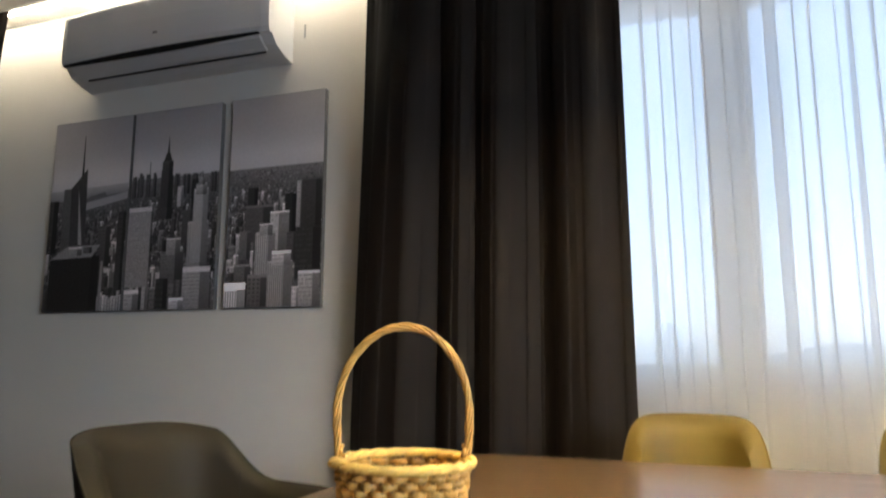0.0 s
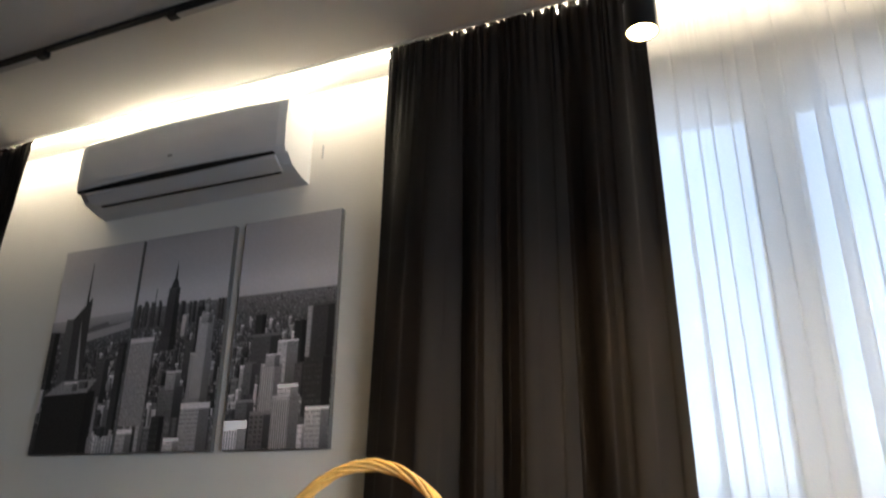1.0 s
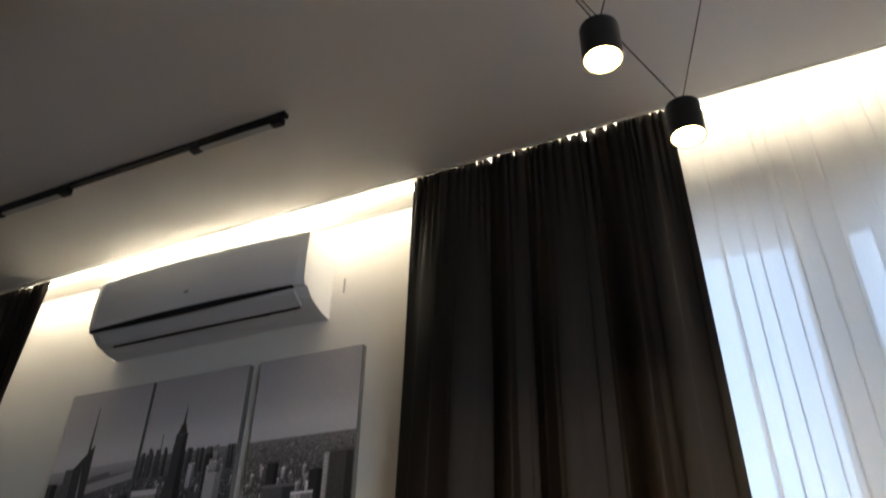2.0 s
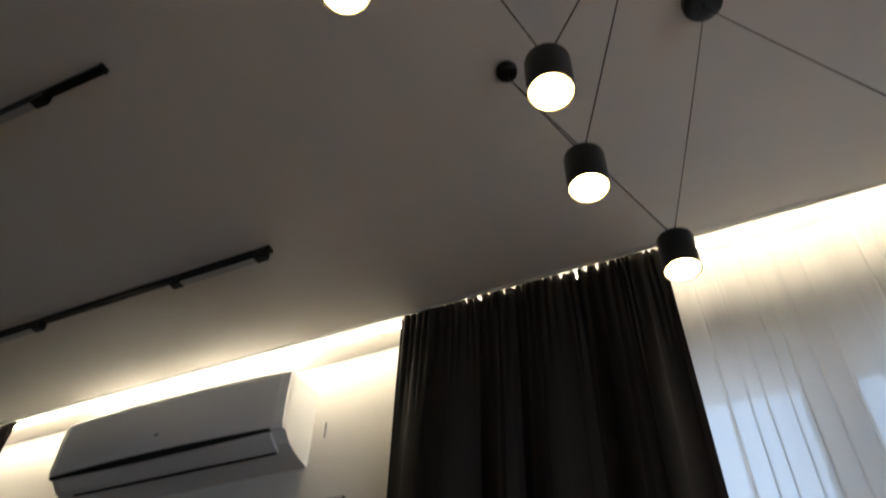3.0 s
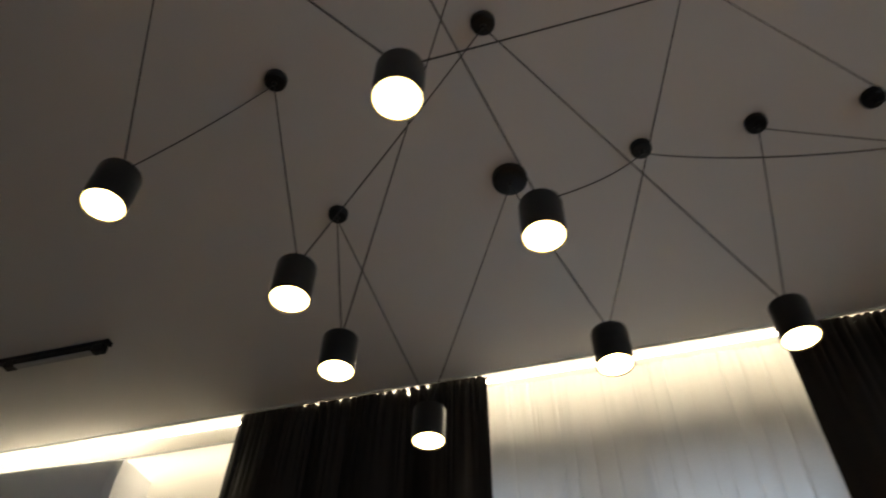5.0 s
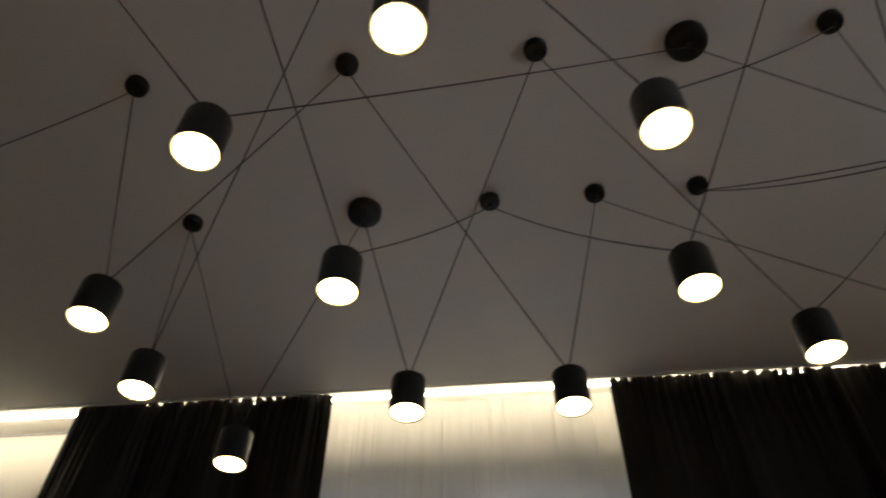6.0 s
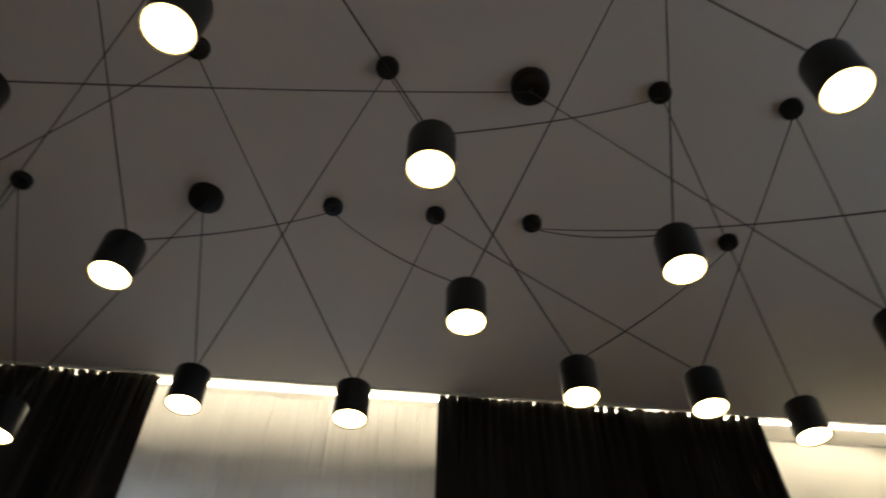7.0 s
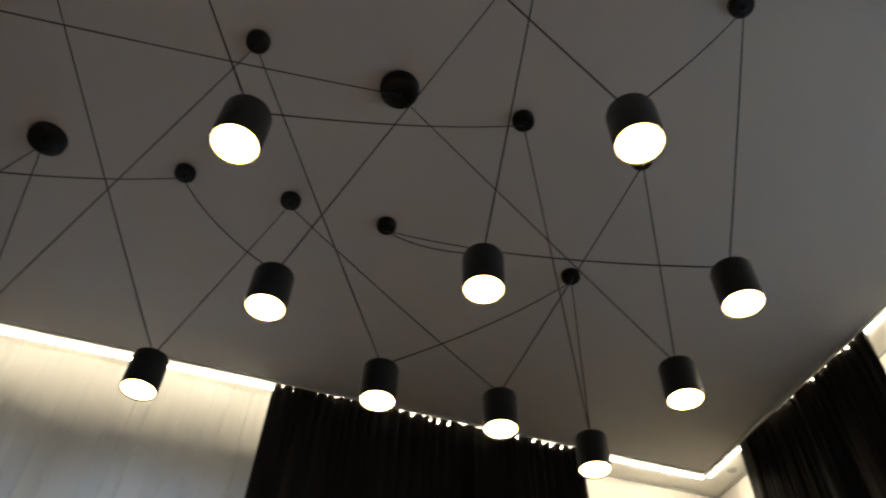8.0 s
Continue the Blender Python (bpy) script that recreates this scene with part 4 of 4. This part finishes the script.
def shell_chair(m, leather, label, arms=True, size=(0.25, 0.255), high=0.868):
    """Upholstered tub chair: one curved shell for back and arms, a seat cushion and four splayed legs. It faces +x."""
    ob = tagged(new("armchair"), label, "armchair", "chairs round the table")
    ob.matrix_world = m
    (rx, ry), n = size, 72
    span = radians(118) if arms else radians(64)

    def rim(a):
        """Height of the shell's upper edge over the angle from the back's middle."""
        t = abs(a)
        if not arms:
            return high - 0.016 * (t / span) ** 2 - 0.17 * (t / span) ** 5
        k0, k1 = radians(44), radians(80)
        f = min(1, max(0, (t - k0) / (k1 - k0)))
        f = f * f * (3 - 2 * f)
        g = max(0, (t - radians(78)) / radians(40))
        return high - 0.018 * (t / k0) ** 2 * (t < k0) - 0.018 * (t >= k0) - 0.115 * f - 0.05 * g * g

    def outer(u, v, inset=0.0):
        a = (2 * u - 1) * span
        top, low = rim(a), 0.40
        z = low + (top - inset * 0.5 - low) * v
        # superellipse plan, flaring outwards with height
        e = 0.62
        c, s = math.cos(a), math.sin(a)
        flare = 0.86 + 0.16 * v
        x = -(abs(c) ** e) * math.copysign(1, c) * (rx - inset) * flare - 0.045 * v * max(0, c)
        y = (abs(s) ** e) * math.copysign(1, s) * (ry - inset) * flare
        return x, y, z

    bm = bmesh.new()
    nv = 14
    go = [[bm.verts.new(outer(i / n, j / nv)) for i in range(n + 1)] for j in range(nv + 1)]
    gi = [[bm.verts.new(outer(i / n, j / nv, 0.048)) for i in range(n + 1)] for j in range(nv + 1)]
    lip = []
    for i in range(n + 1):
        a, b = go[-1][i].co, gi[-1][i].co
        lip.append(bm.verts.new((a + b) / 2 + Vector((0, 0, 0.016))))
    for j in range(nv):
        for i in range(n):
            bm.faces.new((go[j][i], go[j][i + 1], go[j + 1][i + 1], go[j + 1][i]))
            bm.faces.new((gi[j][i + 1], gi[j][i], gi[j + 1][i], gi[j + 1][i + 1]))
    for i in range(n):
        bm.faces.new((go[-1][i], go[-1][i + 1], lip[i + 1], lip[i]))
        bm.faces.new((lip[i], lip[i + 1], gi[-1][i + 1], gi[-1][i]))
        bm.faces.new((go[0][i + 1], go[0][i], gi[0][i], gi[0][i + 1]))
    for i, flip in ((0, False), (n, True)):
        loop = [go[j][i] for j in range(nv + 1)] + [lip[i]] + [gi[j][i] for j in range(nv, -1, -1)]
        bm.faces.new(loop if flip else loop[::-1])
    bmesh.ops.recalc_face_normals(bm, faces=bm.faces)
    shell = part("shell", bm, leather, ob, smooth=True)
    shell.data.set_sharp_from_angle(angle=radians(60))
    # sewn seams where the back meets the arms
    for side in ((-1, 1) if arms else ()):
        u = 0.5 + side * radians(64) / (2 * span)
        bm = bmesh.new()
        add_tube(bm, [Vector(outer(u, v / 12, 0.0465)) for v in range(13)], 0.0022, 6)
        part("seam", bm, M_BLACK, shell, "dark sewn seam")
    bm = bmesh.new()
    add_tube(bm, [Vector(outer(i / 60, 1.0, 0.002)) + Vector((0, 0, 0.001)) for i in range(61)], 0.0026, 6)
    part("piping", bm, leather, shell, "narrow piping along the edge")
    bm = bmesh.new()
    add_box(bm, (-0.19, -0.2, 0.37), (0.25, 0.2, 0.47), 0.035)
    part("seat", bm, leather, ob, smooth=True)
    for sx in (-1, 1):
        for sy in (-1, 1):
            bm = bmesh.new()
            add_tube(bm, [(sx * 0.15, sy * 0.15, 0.375), (sx * 0.22, sy * 0.21, 0.0)], lambda f: 0.017 - 0.006 * f, 12)
            part("leg", bm, M_BLACK, ob, smooth=True)
    return ob


shell_chair(pose(-0.275, 1.742, 0, 0, 0, -6), M_GREY, "grey leatherette tub armchair at the end of the table", size=(0.30, 0.228), high=0.852)
shell_chair(pose(0.535, 2.31, 0, 0, 0, -90), M_YELLOW, "mustard yellow leatherette chair on the window side of the table", arms=False, size=(0.25, 0.195), high=0.85)
shell_chair(pose(1.12, 2.31, 0, 0, 0, -92), M_OLIVE, "dark mustard leatherette chair on the window side of the table", arms=False, size=(0.25, 0.195), high=0.85)


def wicker_basket(m):
    ob = tagged(new("wicker_basket"), "small honey-coloured wicker basket with a tall twisted handle on the table", "basket")
    ob.matrix_world = m
    h, r0, r1, stakes = 0.114, 0.06, 0.0777, 40

    def radius(z):
        f = z / h
        return r0 + (r1 - r0) * f ** 0.8

    bm = bmesh.new()
    add_lathe(bm, [(0, 0.0), (r0 - 0.004, 0.0), (r0 - 0.002, 0.003), (r0 - 0.004, 0.006), (0, 0.006)], 40)
    part("base", bm, M_WEAVE, ob)
    for s in range(stakes):
        t = 2 * math.pi * s / stakes
        bm = bmesh.new()
        add_tube(bm, [((radius(z)) * math.cos(t), (radius(z)) * math.sin(t), z) for z in (0.003, h * 0.25, h * 0.5, h * 0.75, h)], 0.0026, 6)
        part("stake", bm, M_STAKE, ob, "dull brown upright")
    rows = 12
    for k in range(rows):
        z0 = 0.007 + k * (h - 0.014) / (rows - 1)
        rng = random.Random(k + 70)
        bm = bmesh.new()
        n = stakes * 6
        pts = []
        for i in range(n):
            t = 2 * math.pi * i / n
            wave = math.sin(t * stakes / 2 + math.pi * (k % 2))
            r = radius(z0) + 0.0058 * wave
            pts.append((r * math.cos(t), r * math.sin(t), z0 + 0.0009 * math.sin(3 * t + rng.random()) + 0.0006 * rng.uniform(-1, 1)))
        add_tube(bm, pts, 0.0034, 8, closed=True)
        for v in bm.verts:
            d = Vector((v.co.x, v.co.y, 0))
            c = radius(z0)
            v.co -= d.normalized() * ((d.length - c) * 0.2)
            v.co.z = z0 + (v.co.z - z0) * 1.3
        # darker wicker here puts the shade below the rim into the colour
        part("weaver", bm, M_WICKER, ob, smooth=True)
    for ph in (0, math.pi * 2 / 3, math.pi * 4 / 3):
        bm = bmesh.new()
        n = 180
        pts = []
        for i in range(n):
            t = 2 * math.pi * i / n
            tw = 7 * t + ph
            r = r1 + 0.0035 + 0.0058 * math.cos(tw)
            pts.append((r * math.cos(t), r * math.sin(t), h + 0.003 + 0.0022 * math.sin(tw)))
        add_tube(bm, pts, 0.0044, 8, closed=True)
        # brightened wicker: the rim's lamp light is in its colour
        part("rim_strand", bm, M_WEAVE, ob, smooth=True)
    # handle: six thin strands twisted round an arch that is widest half way up
    foot, wide, mid, top = 0.0741, 0.0814, h + 0.059, h + 0.1665

    def arch(f):
        """Left foot at 0, top at 0.5, right foot at 1."""
        leg = 0.2
        if f < leg or f > 1 - leg:
            k = (f if f < leg else 1 - f) / leg
            x, z = foot + (wide - foot) * math.sin(k * math.pi / 2), h - 0.03 + (mid - h + 0.03) * k
            return Vector((-x if f < leg else x, 0, z))
        a = math.pi * (f - leg) / (1 - 2 * leg)
        return Vector((-wide * math.cos(a), 0, mid + (top - mid) * math.sin(a)))

    n = 150
    for strand in range(6):
        ph, pts = strand * math.pi / 3, []
        for i in range(n + 1):
            f = i / n
            p = arch(f)
            d = (arch(min(1, f + 0.004)) - arch(max(0, f - 0.004))).normalized()
            side = Vector((0, 1, 0))
            up = d.cross(side)
            tw = 2 * math.pi * 4.5 * f + ph + 0.25 * math.sin(11 * f + strand)
            pts.append(p + (0.0033 + 0.0006 * math.sin(17 * f + 2 * strand)) * (math.cos(tw) * side + math.sin(tw) * up))
        bm = bmesh.new()
        add_tube(bm, pts, 0.0019, 7)
        part("handle_strand", bm, M_WICKER, ob, smooth=True)
    for s in (-1, 1):
        bm = bmesh.new()
        add_tube(bm, [(s * foot * (1 + 0.02 * math.cos(1.1 * k)), 0.0065 * math.sin(1.1 * k), h - 0.012 + 0.0026 * k) for k in range(14)], 0.0026, 6)
        part("lashing", bm, M_WICKER, ob, smooth=True)
    return ob


wicker_basket(pose(0.223, 1.337, TABLE_Z, 0, 0, 23))


# ---- distance outside the windows ----
# unseen from the room, acts as a reflector for the sky
structure(part("ground", box((-400, -400, -9.2), (400, 400, -9)), M_GROUND), "unseen pale ground below the windows that bounces skylight up", "ground")


def far_house(x, y, w, d, h, peak, label):
    ob = tagged(new("far_house"), label, "house", "houses outside")
    ob.matrix_world = pose(x, y, -9)
    part("wall", box((-w / 2, -d / 2, 0), (w / 2, d / 2, h)), M_FAR, ob)
    bm = bmesh.new()
    v = [bm.verts.new(p) for p in ((-w / 2 - 0.4, -d / 2 - 0.4, h), (w / 2 + 0.4, -d / 2 - 0.4, h), (w / 2 + 0.4, d / 2 + 0.4, h), (-w / 2 - 0.4, d / 2 + 0.4, h), (-w * 0.1, 0, h + peak), (w * 0.1, 0, h + peak))]
    for f in ((0, 1, 5, 4), (1, 2, 5), (2, 3, 4, 5), (3, 0, 4), (3, 2, 1, 0)):
        bm.faces.new([v[i] for i in f])
    part("roof", bm, M_ROOF, ob)
    for i in range(4):
        for j in range(2):
            xx, zz = -w / 2 + w * (i + 0.5) / 4, h - 2.6 - 3.0 * j
            part("window", box((xx - 0.6, -d / 2 - 0.03, zz - 0.8), (xx + 0.6, -d / 2 + 0.02, zz + 0.8)), M_DARK, ob)
    return ob


far_house(-0.25, 46, 1.0, 1.0, 8.9, 2.0, "distant grey house with a pointed roof")
far_house(-1.45, 46, 1.2, 1.2, 9.1, 2.9, "distant grey house with a pointed roof")
far_house(10, 60, 12, 10, 9.6, 1.4, "distant grey house with a low roof")
far_house(60, 14, 16, 14, 9.4, 2.0, "distant grey house with a low roof")
